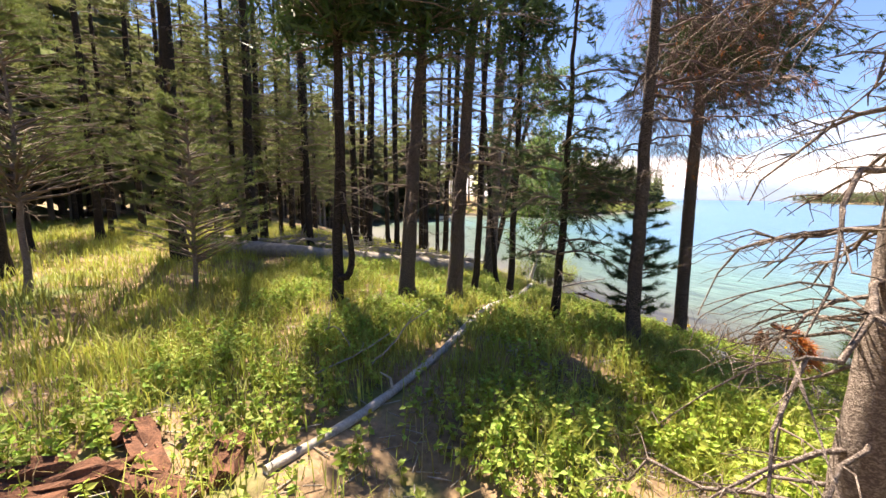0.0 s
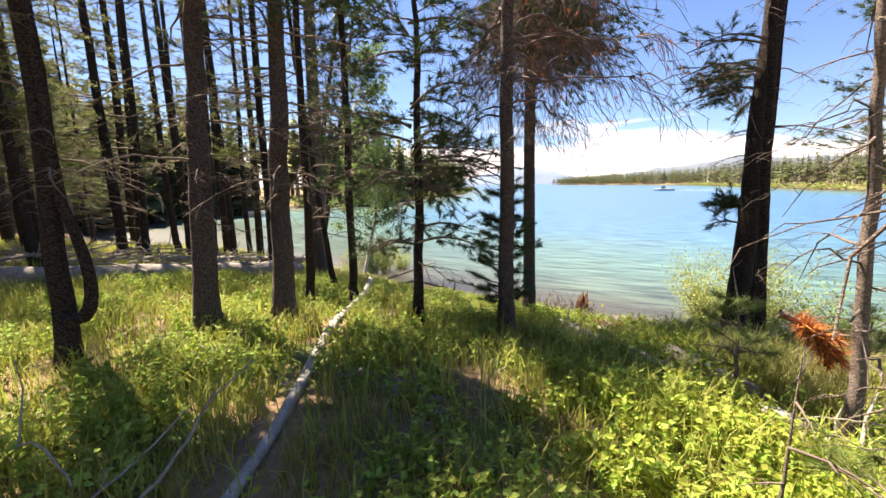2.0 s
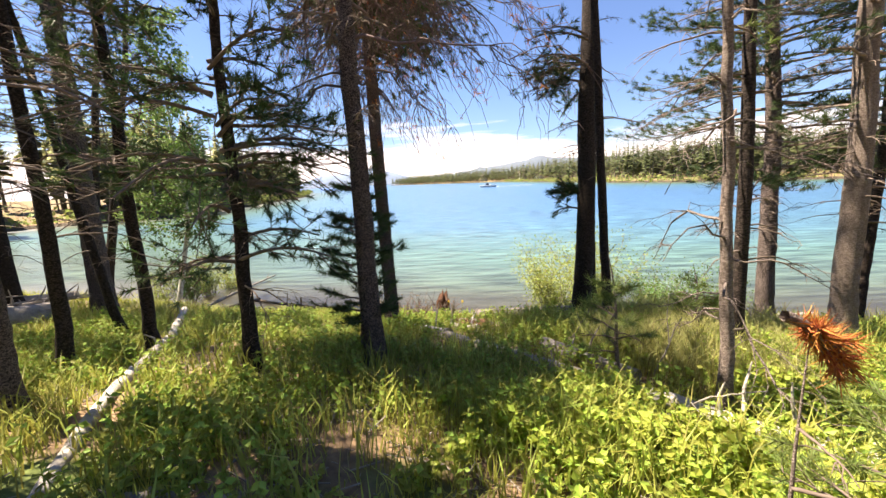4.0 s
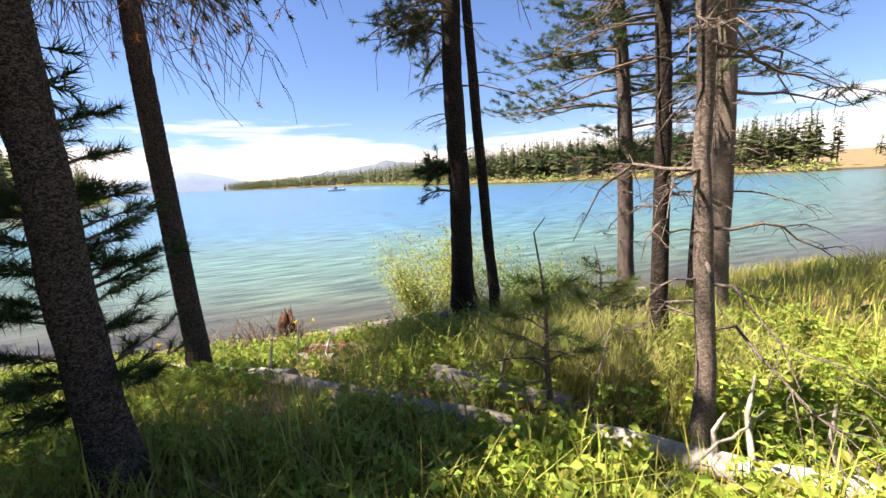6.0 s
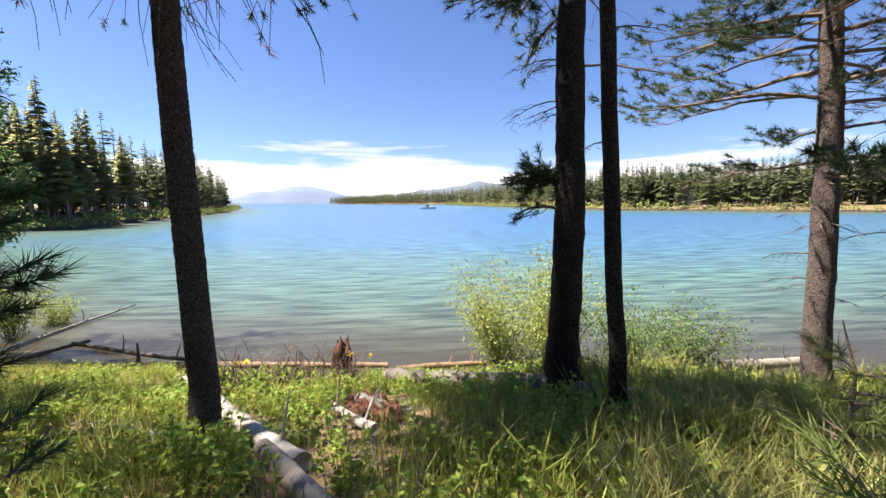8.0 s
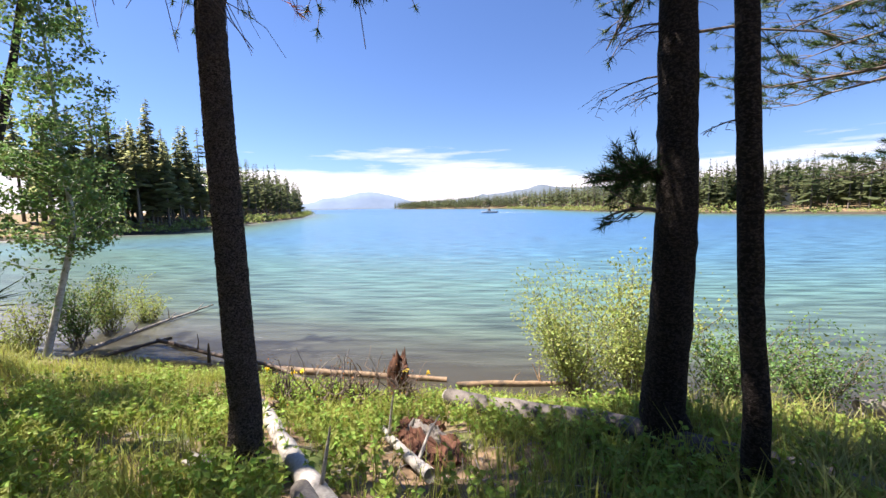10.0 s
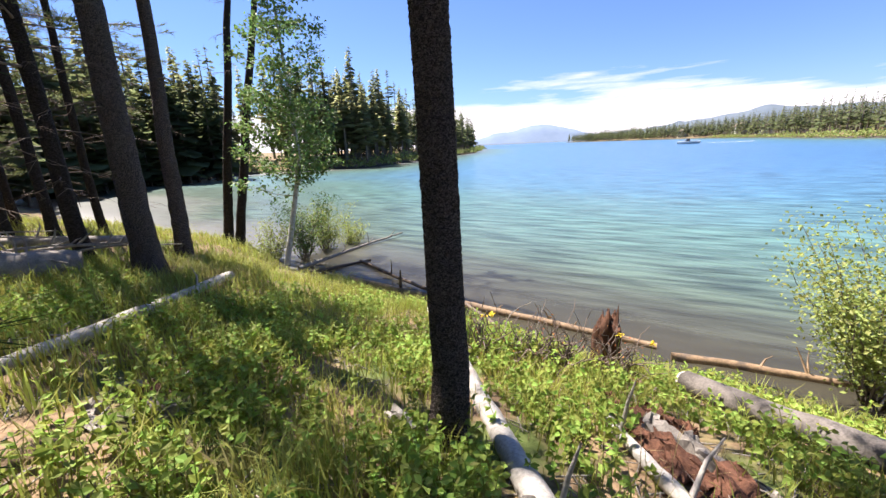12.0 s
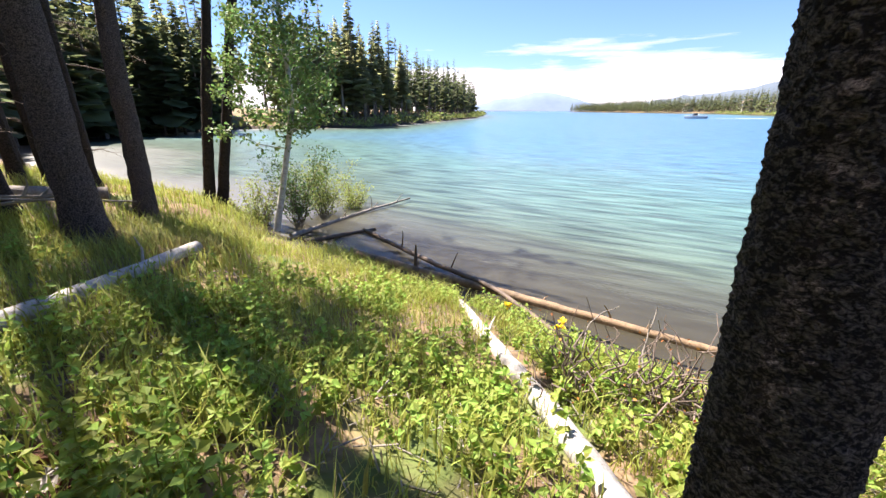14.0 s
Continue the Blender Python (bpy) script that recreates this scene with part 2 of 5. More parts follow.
def water_surface():
    """Lake water: see-through brown shallows, then green, teal and blue; wind ripples in two sizes, their sheen and
    shade painted as streaks.
    """
    m = bpy.data.materials.new("lake_water")
    m.use_nodes = True
    t = m.node_tree
    b = t.nodes["Principled BSDF"]
    link = t.links.new
    pos = t.nodes.new("ShaderNodeNewGeometry")
    depth = t.nodes.new("ShaderNodeAttribute")
    depth.attribute_name = "shore_distance"
    wob = t.nodes.new("ShaderNodeTexNoise")
    wob.inputs["Scale"].default_value, wob.inputs["Detail"].default_value = 0.12, 3
    stretchy = t.nodes.new("ShaderNodeMapping")
    stretchy.vector_type = "TEXTURE"
    stretchy.inputs["Rotation"].default_value = (0, 0, -0.9)
    stretchy.inputs["Scale"].default_value = (2.9, 0.6, 1)
    link(pos.outputs["Position"], stretchy.inputs["Vector"])
    link(stretchy.outputs[0], wob.inputs["Vector"])
    mul = t.nodes.new("ShaderNodeMath")
    mul.operation = "MULTIPLY_ADD"
    link(wob.outputs[0], mul.inputs[0])
    mul.inputs[1].default_value = 0.10
    link(depth.outputs["Fac"], mul.inputs[2])
    ramp = t.nodes.new("ShaderNodeValToRGB")
    e = ramp.color_ramp.elements
    e[0].position, e[0].color = 0.05, (0.062, 0.056, 0.045, 1)
    e[1].position, e[1].color = 1.0, (0.045, 0.12, 0.265, 1)
    for p, c in ((0.12, (0.07, 0.095, 0.07, 1)), (0.24, (0.075, 0.145, 0.13, 1)), (0.42, (0.058, 0.142, 0.21, 1)), (0.7, (0.05, 0.13, 0.25, 1))):
        k = e.new(p)
        k.color = c
    link(mul.outputs[0], ramp.inputs[0])
    # streaks that paint the bright and dark sides of ripples into the base colour
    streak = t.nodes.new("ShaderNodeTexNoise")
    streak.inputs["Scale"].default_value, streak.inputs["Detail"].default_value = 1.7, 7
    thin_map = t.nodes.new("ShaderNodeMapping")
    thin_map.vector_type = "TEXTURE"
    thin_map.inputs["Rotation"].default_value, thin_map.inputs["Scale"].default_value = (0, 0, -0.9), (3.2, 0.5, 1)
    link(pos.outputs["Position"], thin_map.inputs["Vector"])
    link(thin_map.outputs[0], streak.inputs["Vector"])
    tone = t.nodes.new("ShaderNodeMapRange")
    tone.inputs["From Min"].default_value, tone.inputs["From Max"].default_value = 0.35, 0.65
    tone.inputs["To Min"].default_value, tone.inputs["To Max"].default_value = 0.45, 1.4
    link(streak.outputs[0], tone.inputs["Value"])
    ripple_shade = t.nodes.new("ShaderNodeHueSaturation")
    link(tone.outputs[0], ripple_shade.inputs["Value"])
    link(ramp.outputs[0], ripple_shade.inputs["Color"])
    link(ripple_shade.outputs[0], b.inputs["Base Color"])
    b.inputs["Roughness"].default_value, b.inputs["IOR"].default_value = 0.3, 1.33
    waves = []
    for scale, amount, sx, sy in ((1.5, 0.055, 0.45, 1.8), (5.0, 0.022, 0.5, 1.7), (0.3, 0.07, 0.4, 1.6)):
        place = t.nodes.new("ShaderNodeMapping")
        place.vector_type = "TEXTURE"
        place.inputs["Scale"].default_value, place.inputs["Rotation"].default_value = (1 / sx, 1 / sy, 1), (0, 0, -0.9)
        link(pos.outputs["Position"], place.inputs["Vector"])
        n = t.nodes.new("ShaderNodeTexNoise")
        n.inputs["Scale"].default_value, n.inputs["Detail"].default_value, n.inputs["Distortion"].default_value = scale, 4, 0.6
        link(place.outputs[0], n.inputs["Vector"])
        bump = t.nodes.new("ShaderNodeBump")
        bump.inputs["Strength"].default_value, bump.inputs["Distance"].default_value = 0.8, amount
        link(n.outputs[0], bump.inputs["Height"])
        if waves:
            link(waves[-1].outputs[0], bump.inputs["Normal"])
        waves.append(bump)
    link(waves[-1].outputs[0], b.inputs["Normal"])
    clear = t.nodes.new("ShaderNodeBsdfTransparent")
    clear.inputs["Color"].default_value = (0.62, 0.66, 0.60, 1)
    gloss = t.nodes.new("ShaderNodeBsdfGlossy")
    gloss.inputs["Roughness"].default_value = 0.3
    link(waves[-1].outputs[0], gloss.inputs["Normal"])
    fres = t.nodes.new("ShaderNodeFresnel")
    fres.inputs["IOR"].default_value = 1.33
    shallow = t.nodes.new("ShaderNodeMixShader")
    link(fres.outputs[0], shallow.inputs[0])
    link(clear.outputs[0], shallow.inputs[1])
    link(gloss.outputs[0], shallow.inputs[2])
    edge = t.nodes.new("ShaderNodeMapRange")
    edge.inputs["From Min"].default_value, edge.inputs["From Max"].default_value = 0.05, 0.13
    link(mul.outputs[0], edge.inputs["Value"])
    both = t.nodes.new("ShaderNodeMixShader")
    link(edge.outputs[0], both.inputs[0])
    link(shallow.outputs[0], both.inputs[1])
    link(b.outputs[0], both.inputs[2])
    link(both.outputs[0], t.nodes["Material Output"].inputs["Surface"])
    return m


WATER = water_surface()

# ---- mesh helpers ----


class Geo:
    """Collects vertices and faces in blocks and makes one mesh of them."""

    def __init__(self):
        self.v, self.f, self.n = [], [], 0

    def add(self, v, f):
        v = np.asarray(v, float).reshape(-1, 3)
        self.v.append(v)
        self.f.append(np.asarray(f, int) + self.n)
        self.n += len(v)
        return self

    def mesh(self, name, material, smooth=True):
        v = np.concatenate(self.v)
        me = bpy.data.meshes.new(name)
        me.vertices.add(len(v))
        me.vertices.foreach_set("co", v.ravel())
        loops = np.concatenate([f.ravel() for f in self.f])
        sizes = np.concatenate([np.full(len(f), f.shape[1]) for f in self.f])
        starts = np.concatenate([[0], np.cumsum(sizes)[:-1]])
        me.loops.add(len(loops))
        me.loops.foreach_set("vertex_index", loops)
        me.polygons.add(len(sizes))
        me.polygons.foreach_set("loop_start", starts)
        me.polygons.foreach_set("use_smooth", np.full(len(sizes), smooth))
        me.update(calc_edges=True)
        me.materials.append(material)
        return me


def tubes(g, P, R, sides=5, caps=False, rough=0.0, rng=None):
    """Many tapered tubes at once: P is (tubes, points, 3), R is (tubes, points)."""
    P, R = np.asarray(P, float), np.asarray(R, float)
    b, n, _ = P.shape
    d = np.gradient(P, axis=1)
    d /= np.linalg.norm(d, axis=2, keepdims=True) + 1e-9
    whole = P[:, -1] - P[:, 0]
    ref = np.where((np.abs(whole[:, 2]) > 0.7 * np.linalg.norm(whole, axis=1))[:, None], (1.0, 0, 0), (0, 0, 1.0))[:, None, :]
    u = np.cross(d, ref)
    u /= np.linalg.norm(u, axis=2, keepdims=True) + 1e-9
    w = np.cross(u, d)
    a = np.arange(sides) / sides * 2 * np.pi
    ring = u[:, :, None, :] * np.cos(a)[:, None] + w[:, :, None, :] * np.sin(a)[:, None]
    r = R[:, :, None]
    if rough:
        r = r * (1 + rough * rng.standard_normal((b, n, sides)))
    V = P[:, :, None, :] + ring * np.broadcast_to(r, (b, n, sides))[..., None]
    i = np.arange(b * n * sides).reshape(b, n, sides)
    j = np.roll(i, -1, axis=2)
    F = np.stack([i[:, :-1], j[:, :-1], j[:, 1:], i[:, 1:]], -1).reshape(-1, 4)
    g.add(V, F)
    if caps:
        for k in range(b):
            for end, flip in ((0, 1), (n - 1, -1)):
                ids = i[k, end][::flip]
                g.f.append(np.asarray([ids]) + g.n - b * n * sides)
    return g


def unit(v):
    return v / (np.linalg.norm(v, axis=-1, keepdims=True) + 1e-9)


def spikes(g, at, way, count, length, width, spread, rng):
    """Tufts of needles: at every point, count thin blades that fan out round the way given."""
    at = np.repeat(at, count, axis=0)
    way = np.repeat(way, count, axis=0)
    m = len(at)
    d = unit(way + spread * rng.standard_normal((m, 3)))
    side = unit(np.cross(d, rng.standard_normal((m, 3)))) * width * 0.5
    start = at - unit(way) * (rng.random((m, 1)) * length * 0.9)
    tip = start + d * (length * rng.uniform(0.7, 1.15, (m, 1)))
    V = np.stack([start - side, start + side, tip], 1)
    g.add(V, np.arange(3 * m).reshape(-1, 3))
    return g


def leaves(g, at, size, rng, flat=0.5):
    """Small pointed leaves, each two triangles folded along the rib."""
    m = len(at)
    d = rng.standard_normal((m, 3))
    d[:, 2] *= flat
    d = unit(d)
    s = unit(np.cross(d, unit(rng.standard_normal((m, 3)) * (1, 1, 0.4) + (0, 0, 1.2))))
    k = size * rng.uniform(0.6, 1.25, (m, 1))
    up = np.cross(s, d) * k * 0.12
    V = np.stack([at, at + d * k * 0.5 + s * k * 0.33 + up, at + d * k, at + d * k * 0.5 - s * k * 0.33 + up], 1)
    i = np.arange(4 * m).reshape(-1, 4)
    g.add(V, np.concatenate([i[:, (0, 1, 2)], i[:, (0, 2, 3)]]))
    return g


def thing(name, label, category, at=(0, 0, 0), group="", kind=""):
    ob = new(name)
    ob.location = at
    ob.empty_display_size = 0.1
    return tagged(ob, label, category, group, kind)


def part(name, me, parent, label="", at=None):
    ob = new(name, me)
    ob.parent = parent
    if at is not None:
        ob.location = at
    if label:
        ob["label"] = label
    if name in ("branches", "dead_branches", "crown", "foliage", "crowns", "trunks", "needles"):
        ob["kind"] = "stuff"
    return ob


def waves2(x, y, seed, size, octaves=4):
    """Smooth random relief from crossed sine waves, about -1 to 1."""
    rng = np.random.default_rng(seed)
    out, amp, tot = np.zeros_like(np.asarray(x, float)), 1.0, 0.0
    for o in range(octaves):
        for _ in range(4):
            a, p = rng.uniform(0, 2 * np.pi, 2)
            k = 2 * np.pi / size * 2**o * rng.uniform(0.7, 1.3)
            out = out + amp * np.sin(k * (np.cos(a) * x + np.sin(a) * y) + p)
        tot += amp * 2
        amp *= 0.5
    return out / tot


# ---- ground, lake and far shores ----
SHORE = [(320, -150), (60, -32), (25, -12), (15, -4), (12, 0.5), (8.9, 3.5), (8.1, 5.3), (7, 7.1), (6.1, 8.5), (5.4, 10), (4.4, 12), (3.5, 13.6), (2.8, 15.6),
         (1.9, 17.6), (0, 19.8), (-3, 21.5), (-7, 30), (-12, 38), (-17, 46), (-14, 54), (2, 67), (16, 63), (34, 86), (62, 120), (112, 205), (70, 330), (-400, 800)]
FAR_SHORE = [(900, 900), (410, 500), (330, 330), (262, 178), (190, 105), (130, 52), (106, 22), (98, -8), (94, -40), (130, -80), (320, -150)]


def shore_gap(x, y, line):
    """Signed distance to a shoreline: positive on the land side."""
    best = np.full(x.shape, 1e9)
    sign = np.ones(x.shape)
    for (ax, ay), (bx, by) in zip(line, line[1:]):
        ux, uy = bx - ax, by - ay
        u = np.clip(((x - ax) * ux + (y - ay) * uy) / (ux * ux + uy * uy), 0, 1)
        d = np.hypot(x - ax - u * ux, y - ay - u * uy)
        s = np.sign(ux * (y - ay) - uy * (x - ax))
        near = d < best
        best, sign = np.where(near, d, best), np.where(near, s, sign)
    return best * sign


def bank(d, rise=2.15, run=4.4):
    return np.where(d > 0, rise * (1 - np.exp(-np.maximum(d, 0) / run)), np.maximum(-1.6, d * 0.3))


def ground_at(x, y):
    x, y = np.asarray(x, float), np.asarray(y, float)
    d = shore_gap(x, y, SHORE) + 0.18 * waves2(x, y, 5, 2.4)
    h = bank(d)
    h = h + np.clip(d, 0, 1) * (0.05 * waves2(x, y, 6, 1.5) + 0.22 * np.exp(-((x - 0.9) ** 2 + (y - 5.0) ** 2) / 5.0)
                                + 0.26 * np.exp(-((x - 6.2) ** 2 + (y - 3.9) ** 2) / 4.0)
                                - 0.09 * np.exp(-((x - 2.1) ** 2 + (y - 3.5) ** 2) / 0.6) + 0.16 * np.exp(-((x - 5.85) ** 2 + (y - 7.3) ** 2) / 0.35))
    h = h + np.clip((d - 30) / 400, 0, 1) * 8
    f = shore_gap(x, y, FAR_SHORE)
    far = np.where(f > 0, 1.3 * (1 - np.exp(-np.maximum(f, 0) / 3)) + np.clip(f - 15, 0, 260) * 0.03, np.maximum(-1.6, f * 0.3))
    return LAKE + np.maximum(h, far)


def gz(x, y):
    return float(ground_at(np.array([x]), np.array([y]))[0])


def spread_axis(near_lo, near_hi, step, lo, hi, grow=1.13):
    mid_part = list(np.arange(near_lo, near_hi, step))
    right, left, s = [mid_part[-1]], [mid_part[0]], step
    while right[-1] < hi:
        s = min(s * grow, 90)
        right.append(right[-1] + s)
    s = step
    while left[-1] > lo:
        s = min(s * grow, 90)
        left.append(left[-1] - s)
    return np.array(left[:0:-1] + mid_part + right[1:])


def sheet(xs, ys, height):
    X, Y = np.meshgrid(xs, ys)
    V = np.stack([X, Y, height(X, Y)], -1)
    i = np.arange(X.size).reshape(X.shape)
    F = np.stack([i[:-1, :-1], i[:-1, 1:], i[1:, 1:], i[1:, :-1]], -1).reshape(-1, 4)
    return Geo().add(V, F), X, Y


g, _, _ = sheet(spread_axis(-6, 10, 0.13, -2600, 3200), spread_axis(-2, 16, 0.13, -2200, 3400), ground_at)
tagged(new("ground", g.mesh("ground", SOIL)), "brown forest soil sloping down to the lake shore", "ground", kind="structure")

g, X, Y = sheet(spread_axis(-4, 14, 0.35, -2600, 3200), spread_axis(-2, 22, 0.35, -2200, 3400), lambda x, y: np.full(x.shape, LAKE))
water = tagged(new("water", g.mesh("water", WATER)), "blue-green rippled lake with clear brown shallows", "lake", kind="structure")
gap = np.minimum(-shore_gap(X, Y, SHORE), -shore_gap(X, Y, FAR_SHORE))
fade = water.data.attributes.new("shore_distance", "FLOAT", "POINT")
bay = np.exp(-((X + 2) ** 2 / 330 + (Y - 36) ** 2 / 420))
fade.data.foreach_set("value", ((1 - np.exp(-np.maximum(gap, 0) / 34.0)) * (1 - 0.6 * bay)).ravel().astype(np.float32))
water.visible_shadow = False


def ridge(name, label, bearing0, bearing1, far, height, seed, material, base=LAKE - 2):
    """A distant ridge as a solid fold of land with an uneven crest."""
    a = np.radians(np.linspace(bearing0, bearing1, 90))
    u = np.linspace(0, 1, 90)
    env = np.sin(np.pi * u) ** 0.6
    crest = height * env * (0.72 + 0.28 * waves2(u * 10, u * 0, seed, 6, 5))
    rows = []
    for k, (push, lift) in enumerate(((0, 0), (0.04, 0.55), (0.09, 1.0), (0.2, 0.0))):
        r = far * (1 + push)
        rows.append(np.stack([np.sin(a) * r, np.cos(a) * r, base + crest * lift], -1))
    V = np.stack(rows)
    i = np.arange(4 * 90).reshape(4, 90)
    F = np.stack([i[:-1, :-1], i[:-1, 1:], i[1:, 1:], i[1:, :-1]], -1).reshape(-1, 4)
    return tagged(new(name, Geo().add(V, F).mesh(name, material)), label, "hills", kind="structure")


# no mist in the air: the haze lies in HILL and RIDGE
ridge("backdrop", "mountain ridge on the far horizon, tinted pale blue for haze", 22, 47, 3300, 165, 3, RIDGE)
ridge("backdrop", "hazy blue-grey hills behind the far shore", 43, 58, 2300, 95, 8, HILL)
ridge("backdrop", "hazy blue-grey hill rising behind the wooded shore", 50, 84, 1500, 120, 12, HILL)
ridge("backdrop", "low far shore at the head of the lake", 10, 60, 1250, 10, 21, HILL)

# ---- trees ----


def branch_set(rng, z, az, length, droop, rise, points=7, wob=0.08):
    """Curved branches that leave a trunk: returns (n, points, 3), relative to their roots, and the outward ways."""
    n = len(z)
    u = np.linspace(0, 1, points)[None, :, None]
    out = np.stack([np.cos(az), np.sin(az), np.zeros(n)], -1)[:, None, :]
    L = length[:, None, None]
    P = out * L * u + np.array((0, 0, 1.0)) * L * (rise * u - droop * u**2)
    P = P + wob * L * np.cumsum(rng.standard_normal((n, points, 3)), axis=1) / points * (u > 0)
    return P


def trunk_line(h, lean, bend, rng, points=26):
    z = np.concatenate([[-0.12, 0, 0.08, 0.2, 0.4], np.linspace(0.8, h, points - 5)])
    x = lean[0] * z + bend[0] * np.sin(np.clip(z, 0, h) * 0.55) + 0.012 * np.cumsum(rng.standard_normal(points))
    y = lean[1] * z + bend[1] * np.sin(np.clip(z, 0, h) * 0.55) + 0.012 * np.cumsum(rng.standard_normal(points))
    return np.stack([x - x[1], y - y[1], z], -1)


def on_line(line, z):
    return np.stack([np.interp(z, line[:, 2], line[:, k]) for k in range(3)], -1)


def pine(at, h, r, label, seed, lean=(0, 0), bend=(0, 0), dead=(1.0, 5.0, 30), dead_len=(0.3, 1.0), live=(5.0, 60), live_len=1.3, clumps=9, twigs=4,
         bark=None, needle=None, twig=None, sides=14, tuft=26, rough=0.03, group="pines by the lake", name="pine_tree", category="tree", needle_len=0.085, droop=0.25, rise=0.1, facing=None, z=None, fine_bark=False, width=0.006, shade_crown=None, split=True, stout=1.0, curl=0.1, sag=0.35):
    """One pine: flared trunk, dead lower branches with twigs, live branches above that end in needle tufts; on request
    a coarse added crown that casts shade.
    """
    rng = np.random.default_rng(seed)
    base = gz(*at) if z is None else z
    ob = thing(name, label, category, (at[0], at[1], base), group)
    line = trunk_line(h, lean, bend, rng)
    zz = line[:, 2]
    rad = r * (1 - 0.88 * np.clip(zz / h, 0, 1) ** 1.1) * (1 + 0.42 * np.exp(-np.maximum(zz, 0) / 0.14))
    trunk = Geo()
    fine = np.concatenate([np.linspace(-0.12, 3.4, 44 if sides > 8 else 16), np.linspace(3.7, h, 16)])
    tubes(trunk, on_line(line, fine)[None] + 0, np.interp(fine, zz, rad)[None], sides, rough=rough, rng=rng)
    if fine_bark:
        trunk = Geo()
        zf = np.concatenate([np.arange(-0.12, 3.3, 0.007), np.linspace(3.4, h, 30)])
        mid_line, rf = on_line(line, zf), np.interp(zf, zz, rad)
        aa = np.arange(110) / 110 * 2 * np.pi
        V = np.empty((len(zf), 110, 3))
        for k in range(len(zf)):
            for m, ang in enumerate(aa):
                q = Vector((math.cos(ang) * rf[k], math.sin(ang) * rf[k], zf[k] * 1.5))
                near = noise.voronoi(q * 68 + noise.noise_vector(q * 40) * 0.6)[0]
                rr = rf[k] + 0.011 * min(near[1] - near[0], 0.45) + 0.004 * noise.noise(q * 110) + 0.003 * noise.noise(q * 14)
                V[k, m] = mid_line[k] + np.array((math.cos(ang) * rr, math.sin(ang) * rr, 0))
        ii = np.arange(len(zf) * 110).reshape(len(zf), 110)
        jj = np.roll(ii, -1, 1)
        trunk.add(V, np.stack([ii[:-1], jj[:-1], jj[1:], ii[1:]], -1).reshape(-1, 4))
    part("trunk", trunk.mesh("trunk", bark or BARK), ob)

    def limbs(zs, lens, az, thick, pts, dr, ri, wob=0.10):
        P = branch_set(rng, zs, az, lens, dr, ri, pts, wob)
        return P + on_line(line, zs)[:, None, :], np.linspace(1, 0.22, pts)[None] * thick[:, None]

    split = split and width < 0.01
    if dead[2]:
        zs = rng.uniform(dead[0], dead[1], dead[2])
        lens = rng.uniform(*dead_len, dead[2]) * rng.uniform(0.5, 1, dead[2])
        az = rng.uniform(0, 2 * np.pi, dead[2]) if facing is None else facing[0] + facing[1] * rng.standard_normal(dead[2])
        P, R = limbs(zs, lens, az, (0.004 + 0.009 * lens) * stout, 7, sag, 0.12, curl)
        k = np.repeat(np.arange(dead[2]), twigs)
        tl = lens[k] * rng.uniform(0.2, 0.55, len(k))
        Q = branch_set(rng, tl, az[k] + rng.choice((-1, 1), len(k)) * rng.uniform(0.4, 1.1, len(k)), tl, 0.5, 0.1, 4, 0.2) + P[k, rng.integers(2, 6, len(k))][:, None, :]
        RQ = np.linspace(1, 0.35, 4)[None] * (0.0022 + 0.004 * tl)[:, None] * stout
        k2 = np.repeat(np.arange(len(Q)), 2 if split else 1)
        tl2 = tl[k2] * rng.uniform(0.3, 0.6, len(k2))
        Q2 = branch_set(rng, tl2, rng.uniform(0, 6.28, len(k2)), tl2, 0.5, 0.0, 3, 0.2) + Q[k2, rng.integers(1, 4, len(k2))][:, None, :]
        for i in range(dead[2]) if split else (slice(None),):
            own = k == i if split else np.full(len(k), True)
            own2 = own[k2]
            d = tubes(Geo(), P[i:i + 1] if split else P, R[i:i + 1] if split else R, 5)
            if own.any():
                tubes(d, Q[own], RQ[own], 3)
                tubes(d, Q2[own2], np.linspace(1, 0.4, 3)[None] * np.full((own2.sum(), 1), 0.0022), 3)
            one = "dead_branch" if split else "dead_branchwork"
            part(one, d.mesh(one, twig or DEADTWIG), ob, "" if split else "bare dead grey-brown branches")
    if live[1]:
        n = live[1]
        zs = np.sort(live[0] + (h - 0.2 - live[0]) * rng.random(n) ** 1.05)
        top = np.clip((h - zs) / max(h - live[0], 0.1), 0.08, 1) ** 0.6
        lens = live_len * top * rng.uniform(0.55, 1.1, n)
        az = rng.uniform(0, 2 * np.pi, n)
        P, R = limbs(zs, lens, az, 0.006 + 0.011 * lens, 7, droop, rise)
        k = np.repeat(np.arange(n), clumps)
        tl = np.maximum(0.1, lens[k] * rng.uniform(0.12, 0.4, len(k)))
        Q = branch_set(rng, tl, az[k] + rng.normal(0, 0.8, len(k)), tl, -0.15, 0.12, 4, 0.15) + P[k, rng.integers(2, 7, len(k))][:, None, :]
        low = int((zs < 6.5).sum()) if split else 0
        groups = [np.array([i]) for i in range(low)] + ([np.arange(low, n)] if low < n else [])
        for ids in groups:
            single = len(ids) == 1 and split
            own = np.isin(k, ids)
            d = tubes(Geo(), P[ids], R[ids], 4)
            if width < 0.01:
                tubes(d, Q[own], np.linspace(1, 0.5, 4)[None] * np.full((own.sum(), 1), 0.0035), 3)
            one = "branch" if single else "branchwork"
            limb = part(one, d.mesh(one, twig or DEADTWIG), ob)
            way = unit(Q[own][:, -1] - Q[own][:, 1])
            c = spikes(Geo(), Q[own][:, -1], way, tuft, needle_len, width, 0.65, rng)
